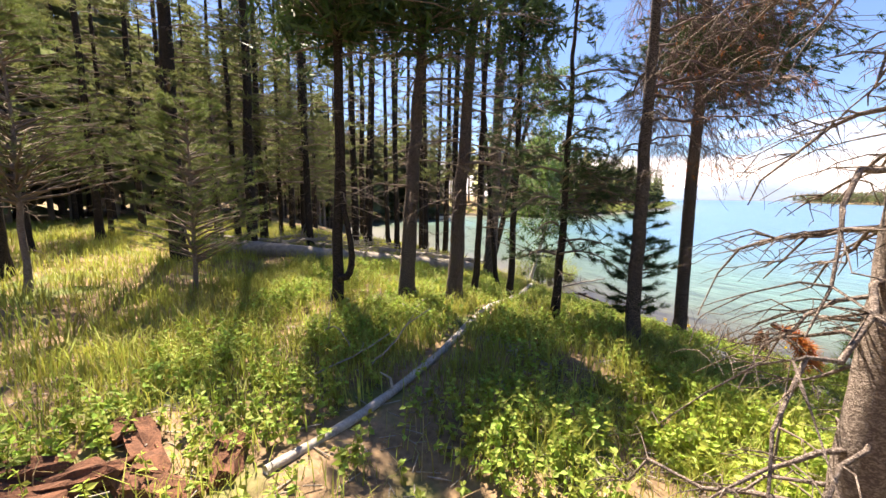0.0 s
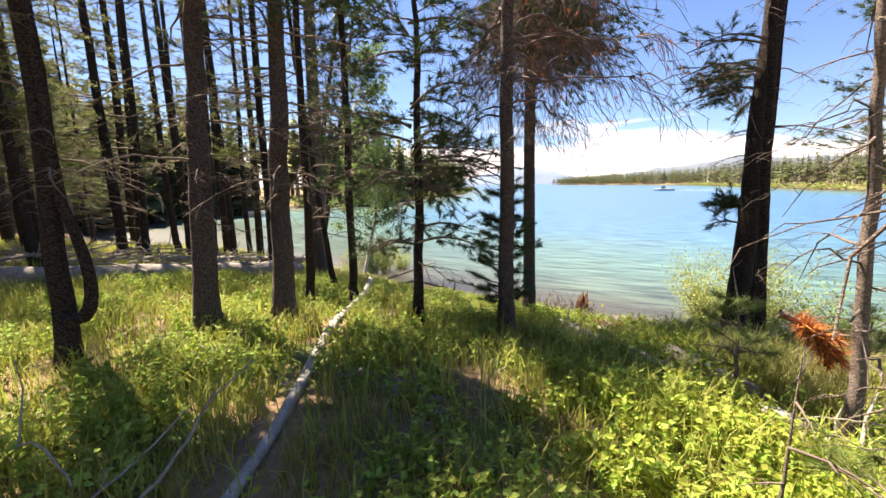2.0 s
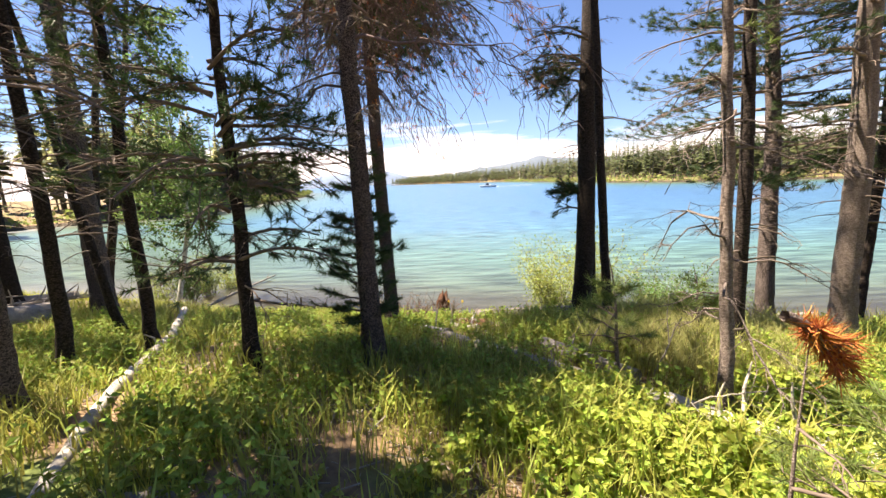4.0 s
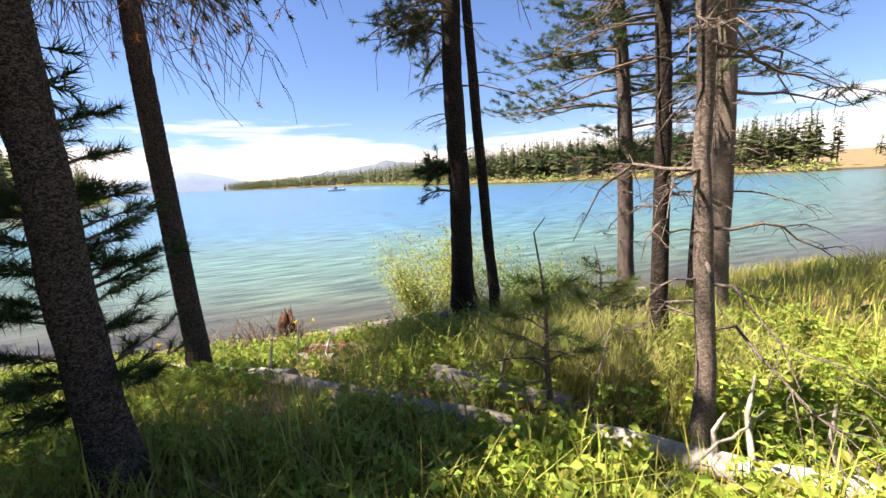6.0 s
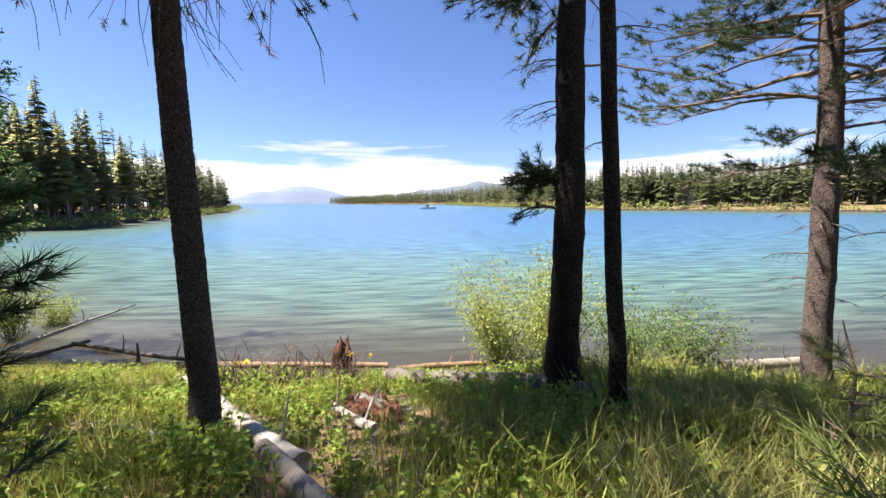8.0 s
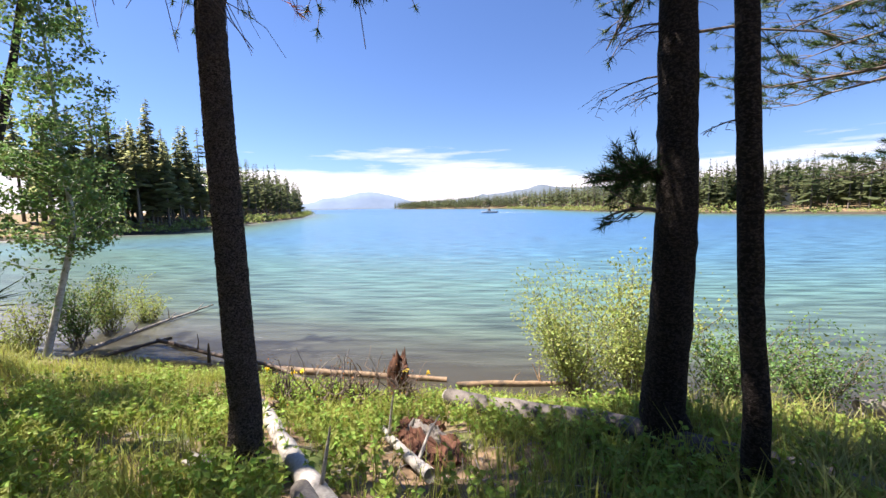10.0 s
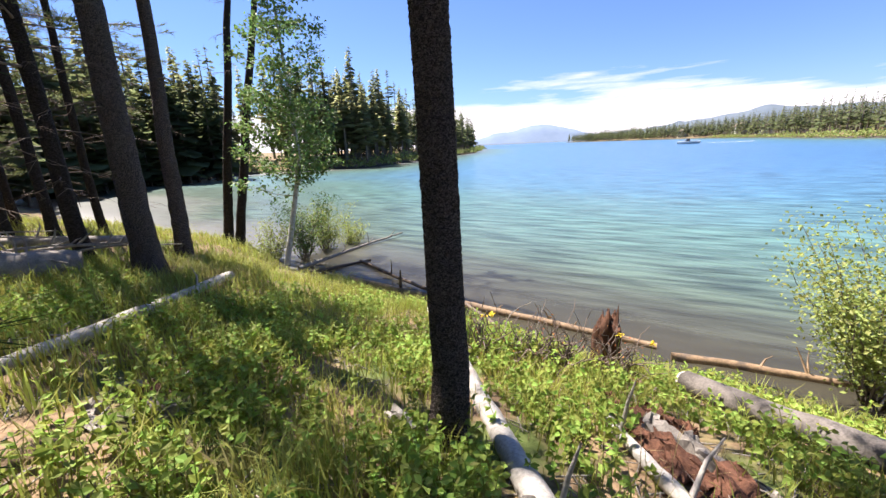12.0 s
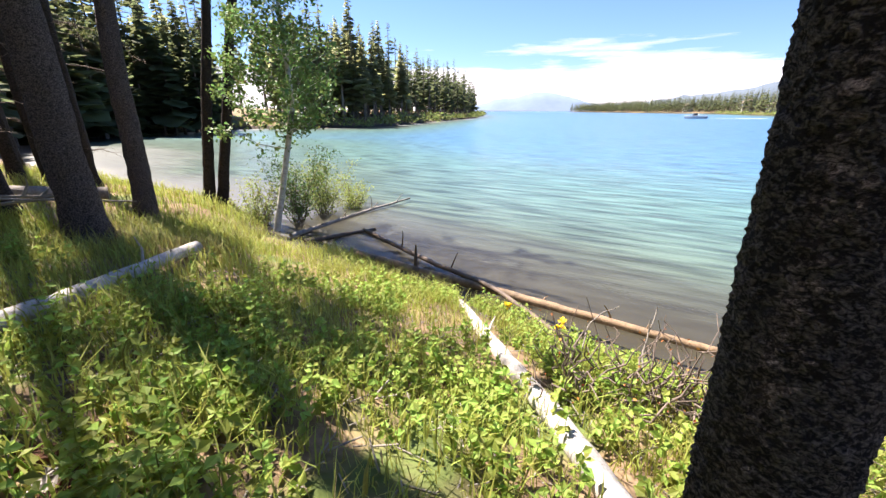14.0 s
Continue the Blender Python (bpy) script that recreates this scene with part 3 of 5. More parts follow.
            spikes(c, Q[own][:, 2], way, tuft // 2, needle_len, width, 0.75, rng)
            part("needles", c.mesh("needles", needle or NEEDLE, False), limb if split else ob)
    # coarse crown, mostly above the view, added to shade the ground
    if shade_crown:
        z0, n, reach, z1 = shade_crown
        zs = z0 + (z1 - z0) * rng.random(n)
        az = rng.uniform(0, 6.28, n)
        L = reach * np.clip((z1 - zs) / (z1 - z0), 0.1, 1) ** 0.6 * rng.uniform(0.4, 1.0, n)
        P, R = limbs(zs, L, az, 0.006 + 0.01 * L, 4, 0.1, 0.15)
        d = tubes(Geo(), P, R, 3)
        part("branchwork", d.mesh("branchwork", DEADTWIG), ob)
        k = np.repeat(np.arange(n), 9)
        at_c = P[k, rng.integers(1, 4, len(k))] + rng.normal(0, 0.16, (len(k), 3))
        part("crown", spikes(Geo(), at_c, unit(rng.standard_normal((len(k), 3))), 6, 0.2, 0.035, 0.9, rng).mesh("crown", NEEDLE, False), ob, "dense high crown of dark needles added to cast shade")
    return ob


def bough(parent, root, tip, clumps, size, seed, needle=None, twig=None, tuft=30, width=0.006, needle_len=0.085):
    """One leafy limb: a curved stem with tufts bunched round its outer half."""
    rng = np.random.default_rng(seed)
    u = np.linspace(0, 1, 8)[:, None]
    root, tip = np.array(root, float), np.array(tip, float)
    line = root + (tip - root) * u + np.array((0, 0, 0.12)) * np.sin(np.pi * u) * np.linalg.norm(tip - root)
    d = tubes(Geo(), line[None], np.linspace(0.016, 0.006, 8)[None], 5)
    at = line[rng.integers(3, 8, clumps)] + rng.standard_normal((clumps, 3)) * size
    start = line[rng.integers(2, 7, clumps)]
    tubes(d, np.stack([start, (start + at) / 2 + (0, 0, -0.02), at], 1), np.full((clumps, 3), 0.004), 3)
    limb = part("bough", d.mesh("bough", twig or DEADTWIG), parent)
    c = Geo()
    way = unit(at - start)
    spikes(c, at, way, tuft, needle_len, width, 0.7, rng)
    part("needles", c.mesh("needles", needle or NEEDLE, False), limb)
    return limb


def rusty_boughs(parent, count, z0, z1, facing, length, seed):
    """Dead drooping boughs with dense fine rusty twigs."""
    rng = np.random.default_rng(seed)
    zs = rng.uniform(z0, z1, count)
    az = facing[0] + facing[1] * rng.standard_normal(count)
    L = rng.uniform(*length, count)
    P = branch_set(rng, zs, az, L, 0.28, 0.22, 9, 0.26)
    P[:, :, 2] += zs[:, None]
    k = np.repeat(np.arange(count), 16)
    tl = L[k] * rng.uniform(0.16, 0.5, len(k))
    Q = branch_set(rng, tl, az[k] + rng.choice((-1, 1), len(k)) * rng.uniform(0.2, 1.0, len(k)), tl, 0.95, 0.1, 6, 0.34) + P[k, rng.integers(2, 9, len(k))][:, None, :]
    k2 = np.repeat(np.arange(len(Q)), 4)
    t2 = rng.uniform(0.10, 0.34, len(k2))
    S = branch_set(rng, t2, az[k[k2]] + rng.normal(0, 0.9, len(k2)), t2 * 0.8, 1.1, -0.1, 4, 0.4) + Q[k2, rng.integers(1, 6, len(k2))][:, None, :]
    for i in range(count):
        own = k == i
        own2 = own[k2]
        d = tubes(Geo(), P[i:i + 1], np.linspace(1, 0.2, 9)[None] * (0.006 + 0.008 * L[i]), 5)
        tubes(d, Q[own], np.linspace(1, 0.35, 6)[None] * (0.0034 + 0.0035 * tl[own])[:, None], 3)
        tubes(d, S[own2], np.linspace(1, 0.5, 4)[None] * np.full((own2.sum(), 1), 0.003), 3)
        limb = part("dead_bough", d.mesh("dead_bough", RUSTTWIG), parent, "drooping bare twigs, grey-brown")
        ends = S[own2][rng.random(own2.sum()) < 0.13]
        if len(ends):
            part("needles", spikes(Geo(), ends[:, -1], unit(ends[:, -1] - ends[:, 0]), 14, 0.055, 0.004, 0.9, rng).mesh("needles", RUST, False), limb, "a few dry rust-coloured needles")


LODGE = "tall dark-barked pine trunk standing in grass near the lake"
A = (2.5, 4.91)
B = (3.89, 6.4)
# the pair with the dead rusty boughs, and the trunk passed closest
pa = pine(A, 7.5, 0.078, "dark pine with dead rusty lower boughs over the lake bank", 11, (-0.012, -0.013), dead=(1.6, 4.2, 16), dead_len=(0.3, 1.0), twigs=6, live=(3.6, 8), live_len=0.9, twig=DEADTWIG)
rusty_boughs(pa, 18, 2.5, 4.2, (0.55, 0.6), (0.9, 1.75), 111)
rusty_boughs(pa, 6, 2.1, 2.8, (0.5, 0.5), (0.7, 1.3), 113)
pb = pine(B, 13, 0.087, "pine with rough plated brown bark beside a fallen pale log", 12, (0.018, 0.045), dead=(3.0, 4.8, 8), dead_len=(0.3, 0.9), twigs=6, live=(4.6, 6), live_len=1.0, sides=40, fine_bark=True, shade_crown=(5.2, 90, 1.4, 9.5))
# leafy boughs pushed out lakeward, added to throw shade on the bank
rng = np.random.default_rng(480)
for k in range(44):
    z, az, L = rng.uniform(3.5, 4.9), rng.uniform(0, 6.28), rng.uniform(0.5, 1.7)
    bough(pb, (0.1, 0.2, z), (0.6 + L * math.cos(az), 0.8 + L * math.sin(az), z + rng.uniform(-0.2, 0.1)), 40, 0.22, 600 + k, width=0.010)
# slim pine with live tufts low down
pt = pine((1.79, 5.54), 4.8, 0.056, "slim dark pine with green tufts on low branches", 13, (0.0, -0.01), dead=(0.5, 3.0, 10), live=(1.3, 22), live_len=0.9, clumps=8, tuft=32, bark=SHADEBARK)
rng = np.random.default_rng(500)
for k in range(26):
    z, az, L = rng.uniform(0.8, 3.0), rng.normal(-0.3, 0.8) + (3.1 if k % 3 == 0 else 0), rng.uniform(0.45, 1.05)
    bough(pt, (0, 0, z), (L * math.cos(az), L * math.sin(az), z + rng.uniform(-0.2, 0.15)), 14, 0.12, 510 + k, tuft=40)
pine((-0.1, 5.66), 6.2, 0.107, LODGE, 14, (0.03, 0.06), dead=(1.0, 4.5, 44), dead_len=(0.3, 1.3), live=(2.8, 60), live_len=1.4, shade_crown=(3.4, 80, 1.1, 4.6))
pine((0.48, 5.86), 6.4, 0.108, LODGE, 15, (0.04, 0.008), dead=(1.2, 4.5, 40), dead_len=(0.3, 1.4), live=(2.6, 10), live_len=0.9)
pine((0.79, 6.82), 8.5, 0.055, "slim pine trunk standing in grass beside other pines", 16, (0.03, 0.0), dead=(1, 6, 24), live=(5.0, 5), bark=SHADEBARK)
pine((1.37, 8.3), 9, 0.048, "slim leaning pine trunk beside the long pale log", 17, (-0.075, 0.05), dead=(1, 5, 16), live=(6.5, 8), bark=SHADEBARK, shade_crown=(6.4, 40, 0.7, 8.7))
pn = pine((1.48, 7.4), 9, 0.06, "slim pine with tufted low branches beside the long pale log", 18, (-0.01, 0.0), dead=(1, 5, 18), live=(1.5, 40), live_len=0.8, bark=SHADEBARK, shade_crown=(4.0, 90, 1.1, 6.6))
for k in range(9):
    z, az, L = rng.uniform(1.2, 3.6), rng.uniform(0, 6.28), rng.uniform(0.5, 0.9)
    bough(pn, (0, 0, z), (L * math.cos(az), L * math.sin(az), z + rng.uniform(-0.05, 0.2)), 12, 0.12, 530 + k)
pl = pine((1.47, 11.12), 16, 0.165, "thick dark pine trunk leaning slightly near the bay", 19, (0.019, 0.002), dead=(2, 7, 34), live=(9, 70), live_len=1.6, sides=18)
# low boughs added to cast the shade patch on the grass
for k in range(7):
    z, az, L = rng.uniform(4.0, 5.4), rng.uniform(-1.6, 0.6), rng.uniform(0.6, 1.2)
    bough(pl, (0.08, 0.1, z), (0.08 + L * math.cos(az), 0.1 + L * math.sin(az), z + rng.uniform(-0.1, 0.2)), 34, 0.22, 630 + k, width=0.012)
pine((1.5, 12.86), 10, 0.135, "brown pine trunk leaning slightly near the bay", 20, (0.054, 0.015), dead=(2, 7, 20), live=(7.5, 14), live_len=0.9)
pine((1.75, 16.7), 12, 0.125, "bare slim pine trunk at the water's edge", 21, (0.165, 0.017), dead=(3, 8, 22), live=(7, 26), live_len=0.8, bark=SHADEBARK)
pine((2.02, 16.7), 12, 0.125, "bare slim pine trunk at the water's edge", 22, (0.2, 0.016), dead=(3, 8, 16), live=(7.5, 22), live_len=0.8, bark=SHADEBARK)
# the pair on the bank, backlit black put in by dark bark, and the thin one beside it
C = (5.76, 4.54)
pc = pine(C, 14, 0.12, "black-looking pine trunk on the lake bank with a green tuft", 23, (0.06, 0.012), dead=(2.15, 3.0, 6), dead_len=(0.35, 0.7), twigs=6, live=(4.3, 9), live_len=0.9, facing=(1.9, 0.5), bark=SHADEBARK, sides=22)
bough(pc, (0.1, 0.05, 1.62), (0.0, 0.36, 1.7), 80, 0.085, 231, tuft=40)
for k in range(7):
    z, az, L = rng.uniform(2.95, 3.5), rng.normal(2.0, 0.5), rng.uniform(0.6, 1.1)
    bough(pc, (0.2, 0.05, z), (0.2 + L * math.cos(az), 0.05 + L * math.sin(az), z + rng.uniform(-0.35, 0.0)), 22, 0.12, 560 + k, tuft=40)
for k in range(4):
    z, az, L = rng.uniform(3.0, 4.1), rng.normal(2.4, 0.4), rng.uniform(0.5, 1.0)
    bough(pc, (0, 0, z), (L * math.cos(az), L * math.sin(az), z + rng.uniform(-0.3, 0.1)), 14, 0.12, 550 + k)
bough(pc, (0.0, 0.05, 1.45), (-0.08, 0.4, 1.42), 7, 0.06, 232)
pine((6.15, 4.58), 13, 0.05, "slim pine trunk close beside a thicker black trunk", 24, (0.06, 0.03), dead=(1.5, 4, 8), live=(4.6, 6), bark=SHADEBARK)
pine((5.36, 4.08), 12, 0.053, "slim straight dark pine trunk on the lake bank", 25, (0.0, 0.06), dead=(1.4, 4, 7), dead_len=(0.2, 0.5), live=(4.8, 6), bark=SHADEBARK)
pine((7.6, 2.68), 11, 0.11, "dark fir with drooping green boughs on the lake bank", 26, (0.006, 0.045), dead=(1.0, 3, 16), dead_len=(0.2, 0.7), live=(2.1, 120), live_len=1.6, droop=0.15, clumps=20, tuft=46)
pine((3.6, 2.74), 5.5, 0.04, "thin grey dying pine with bare curling twigs and sparse tufts", 27, (-0.01, 0.035), (0.03, 0.02), dead=(0.5, 4.2, 40), dead_len=(0.25, 0.8), twigs=5, live=(2.2, 16), live_len=0.5, clumps=4, bark=GREYBARK, twig=GREYBARK, needle=YOUNG, curl=0.4, sag=0.6)
pine((4.55, 2.73), 9, 0.053, "thin dark pine trunk in tall grass", 28, (0.018, 0.04), dead=(0.8, 4, 26), live=(2.8, 14), bark=SHADEBARK)
pine((6.05, 2.03), 11, 0.105, "pale grey pine trunk in sunlit grass", 29, (0.011, 0.033), dead=(0.8, 4, 30), live=(2.2, 90), bark=GREYBARK, clumps=11)
pine((8.4, 1.8), 11, 0.07, "slim dark pine trunk near the shore", 30, (0.02, 0), dead=(0.8, 5, 20), live=(3.0, 60), bark=SHADEBARK)
# snag with curling bare branches next to the start of the walk
pine((1.73, 1.71), 10, 0.085, "grey-barked snag covered in bare curling dead branches", 31, (0.01, 0.0), dead=(0.2, 3.2, 85), dead_len=(0.25, 0.8), twigs=6, live=(4.5, 20), bark=GREYBARK, twig=GREYBARK, sides=20, facing=(1.9, 1.7), stout=1.2, curl=0.42, sag=0.75)
# trunk with a crooked side stem
fork = pine((-0.95, 5.21), 12, 0.065, "dark pine with a crooked looping side stem", 32, (0.03, 0.01), dead=(0.9, 5, 26), live=(2.4, 40), bark=SHADEBARK, shade_crown=(3.1, 100, 1.15, 4.4))
a = np.linspace(0, 1, 14)
loop = np.stack([0.03 + 0.17 * np.sin(np.clip(a * 4.2, 0, 2.6)) + 0.0 * a, -0.03 + 0 * a, 0.34 + 0.02 * a + 2.6 * np.maximum(a - 0.12, 0) ** 1.7], -1)
part("side_stem", tubes(Geo(), loop[None], np.linspace(0.05, 0.02, 14)[None], 8).mesh("side_stem", SHADEBARK), fork)
# the wood on the flat behind
woods = []
for k in range(4):
    woods.append(pine((-8.0 - k * 0.9, 8.0 + k * 2.5), 12.5 + k, 0.085 + 0.012 * k, "slim pine trunk in the shady wood behind the clearing", 40 + k, (0.006 * k - 0.01, 0.0), dead=(0.7, 5.0, 30), dead_len=(0.3, 1.2), twigs=4,
                      live=(1.7 + 0.5 * k, 95), live_len=1.35, clumps=7, tuft=14, needle=WOODNEEDLE, width=0.013, needle_len=0.13, bark=SHADEBARK, sides=8, group="pines of the wood"))
rng = np.random.default_rng(77)
# the tree at (-5.2, 8.4) is added to shade the clearing
spots = [(-5.6, 11.3), (-5.4, 12.4), (-5.2, 15.5), (-6.2, 13.3), (-5.9, 14.6), (-4.9, 14.2), (-1.5, 16.9), (-5.2, 8.4), (-3.6, 11.4), (-14.0, 15.0), (-6.1, 6.0), (-4.45, 9.85)]
tries = 0
while len(spots) < 84 and tries < 4000:
    tries += 1
    x, y = rng.uniform(-26, 0.5), rng.uniform(8.5, 36)
    if x > -9 and y < 11.8:
        continue
    if float(shore_gap(np.array([x]), np.array([y]), SHORE)[0]) < 1.2:
        continue
    if min((x - p) ** 2 + (y - q) ** 2 for p, q in spots) < 1.1:
        continue
    spots.append((x, y))
for k, (x, y) in enumerate(spots):
    s = rng.uniform(0.75, 1.25)
    copy_thing(woods[k % 4], Matrix.Translation((x, y, gz(x, y) - 0.03)) @ Matrix.Rotation(rng.uniform(0, 6.28), 4, "Z") @ Matrix.Diagonal((s, s, rng.uniform(0.85, 1.1), 1)))
for k, (x, y, r) in enumerate(((-0.5, 13.65, 0.085), (-0.8, 15.2, 0.1), (-0.9, 13.2, 0.08), (-1.35, 13.0, 0.09), (-0.15, 14.6, 0.075), (-2.2, 12.7, 0.08), (-1.9, 14.3, 0.085), (-1.75, 15.3, 0.08), (-2.6, 13.6, 0.07))):
    pine((x, y), 13, r, "slim dark pine trunk leaning over dead wood by the bay", 450 + k, (0.03 * (k % 3) - 0.02, 0.01), dead=(2, 6, 18), live=(9.5, 16), live_len=0.8, clumps=7, tuft=14, needle=WOODNEEDLE, width=0.013, needle_len=0.13, bark=SHADEBARK, sides=10, group="pines of the wood")
# trees behind the walk that close the wood
for k, (x, y) in enumerate(((-4.5, -2.5), (-1.5, -4.5), (2.5, -4.0), (5.5, -3.0), (8.5, -3.2), (-7, 1.5), (-9, -4), (11, -4.5), (-3, -7), (4, -7.5))):
    copy_thing(woods[k % 4], Matrix.Translation((x, y, gz(x, y) - 0.03)) @ Matrix.Rotation(k * 1.3, 4, "Z"))


def far_conifer(g, w, at, h, rng, wide=0.16, sprays=110, bare=0.25):
    """A conifer seen from afar: trunk into w, ragged drooping sprays into g."""
    at = np.asarray(at, float)
    tubes(w, (at + np.array([(0, 0, -0.3), (0, 0, h * 0.5), (0, 0, h)]))[None], np.array([[0.014 * h, 0.009 * h, 0.01]]), 4)
    u = bare + (1 - bare) * rng.random(sprays) ** 0.9
    az = rng.uniform(0, 6.28, sprays)
    L = h * wide * (1.02 - u) / (1 - bare) ** 0.5 * rng.uniform(0.5, 1.25, sprays) + 0.02 * h
    out = np.stack([np.cos(az), np.sin(az), rng.uniform(-0.55, 0.15, sprays)], -1)
    side = np.stack([-np.sin(az), np.cos(az), rng.uniform(-0.3, 0.3, sprays)], -1)
    root = at + np.stack([0 * u, 0 * u, u * h], -1)
    L = L[:, None]
    V = np.stack([root, root + out * L * 0.6 + side * L * 0.5, root + out * L, root + out * L * 0.6 - side * L * 0.5], 1)
    i = np.arange(4 * sprays).reshape(-1, 4)
    g.add(V, np.concatenate([i[:, (0, 1, 2)], i[:, (0, 2, 3)]]))


# far bank of the bay: single trees in front, the rest as woods
rng = np.random.default_rng(5)
models = []
for k in range(5):
    crown, stem = Geo(), Geo()
    far_conifer(crown, stem, (0, 0, 0), 11 + k, rng, 0.12 + 0.03 * (k % 3), 200, 0.16 + 0.06 * k)
    x, y = -11 + 3.5 * k, 60.5 + 2.2 * k + rng.uniform(-1, 1)
    y = max(y, 58)
    ob = thing("conifer", "tall dark green conifer on the far bank of the bay", "tree", (x, y + 9, gz(x, y + 9)), "conifers across the bay")
    part("trunk", stem.mesh("trunk", FARTRUNK), ob)
    part("crown", crown.mesh("crown", BAYPINE, False), ob)
    models.append(ob)


def along(line, step, rng):
    """Points along a shoreline with the direction inland."""
    for (ax, ay), (bx, by) in zip(line, line[1:]):
        L = math.hypot(bx - ax, by - ay)
        nx, ny = -(by - ay) / L, (bx - ax) / L
        for k in range(max(1, int(L / step))):
            u = (k + rng.random()) / max(1, int(L / step))
            yield ax + (bx - ax) * u, ay + (by - ay) * u, nx, ny


BAY = [(-17, 46), (-14, 54), (2, 67), (16, 63), (34, 86), (62, 120), (112, 205)]
n = 0
for x, y, nx, ny in along(BAY[1:5], 1.5, rng):
    for row in range(2):
        d = 3 + row * 4 + rng.uniform(0, 4)
        px, py = x + nx * d, y + ny * d
        s = rng.uniform(0.55, 1.15)
        copy_thing(models[n % 5], Matrix.Translation((px, py, gz(px, py) - 0.1)) @ Matrix.Rotation(rng.uniform(0, 6.28), 4, "Z") @ Matrix.Diagonal((s, s, s * rng.uniform(0.85, 1.15), 1)))
        n += 1


def woods_along(line, step, rows, depth, low, high, label, sprays):
    crown, stem = Geo(), Geo()
    for x, y, nx, ny in along(line, step, rng):
        for row in range(rows):
            d = 4 + row * depth + rng.uniform(0, depth)
            px, py = x + nx * d, y + ny * d
            far_conifer(crown, stem, (px, py, gz(px, py)), rng.uniform(low, high), rng, rng.uniform(0.14, 0.22), sprays, rng.uniform(0.05, 0.3))
    ob = thing("far_woods", label, "woods", kind="stuff")
    part("crowns", crown.mesh("crowns", FARPINE, False), ob)
    part("trunks", stem.mesh("trunks", FARTRUNK), ob)


woods_along(BAY[:2], 1.5, 3, 5, 8, 14, "conifer wood at the head of the bay", 70)
woods_along(BAY[1:5], 2.2, 2, 8, 11, 17, "conifer wood behind the bay", 60)
woods_along(BAY[4:], 1.8, 3, 6, 9, 16, "conifer wood on the wooded headland", 60)
woods_along([(94, -40), (98, -8), (106, 22), (130, 52)][::-1], 1.0, 6, 7, 6.5, 11.5, "long conifer wood across the lake", 80)
woods_along([(94, -40), (130, -80)][::-1], 0.9, 8, 6, 9, 15, "long conifer wood across the lake", 70)
woods_along([(130, -80), (320, -150)][::-1], 2.5, 5, 9, 10, 16, "long conifer wood across the lake", 30)
woods_along([(410, 500), (330, 330), (262, 178), (190, 105), (130, 52)], 1.5, 5, 9, 8, 13, "conifer wood on the far point across the lake", 36)
woods_along([(-30, -20), (-30, 30), (-24, 44)][::-1], 1.2, 3, 4, 9, 14, "dense shady conifer wood behind the clearing", 200)
woods_along([(-24, 44), (-20, 56), (-8, 66)][::-1], 1.2, 2, 4, 9, 14, "dense conifer wood at the head of the bay", 200)

# brush on the far banks
brush = Geo()
for line, step, size in ((BAY, 1.6, 1.3), ([(262, 178), (190, 105), (130, 52), (106, 22), (98, -8), (94, -40)], 2.5, 1.6)):
    for x, y, nx, ny in along(line, step, rng):
        px, py = x + nx * 1.2, y + ny * 1.2
        s = size * rng.uniform(0.4, 1.2)
        c = np.array((px, py, gz(px, py))) + rng.standard_normal((60, 3)) * (0.8 * s, 0.8 * s, 0.32 * s) + (0, 0, 0.35 * s)
        leaves(brush, c, 0.42 * s, rng, 0.8)
tagged(new("shore_brush", brush.mesh("shore_brush", FARBUSH, False)), "yellow-green brush along the far banks", "bushes", kind="stuff")

# ---- aspen and willows at the water's edge ----


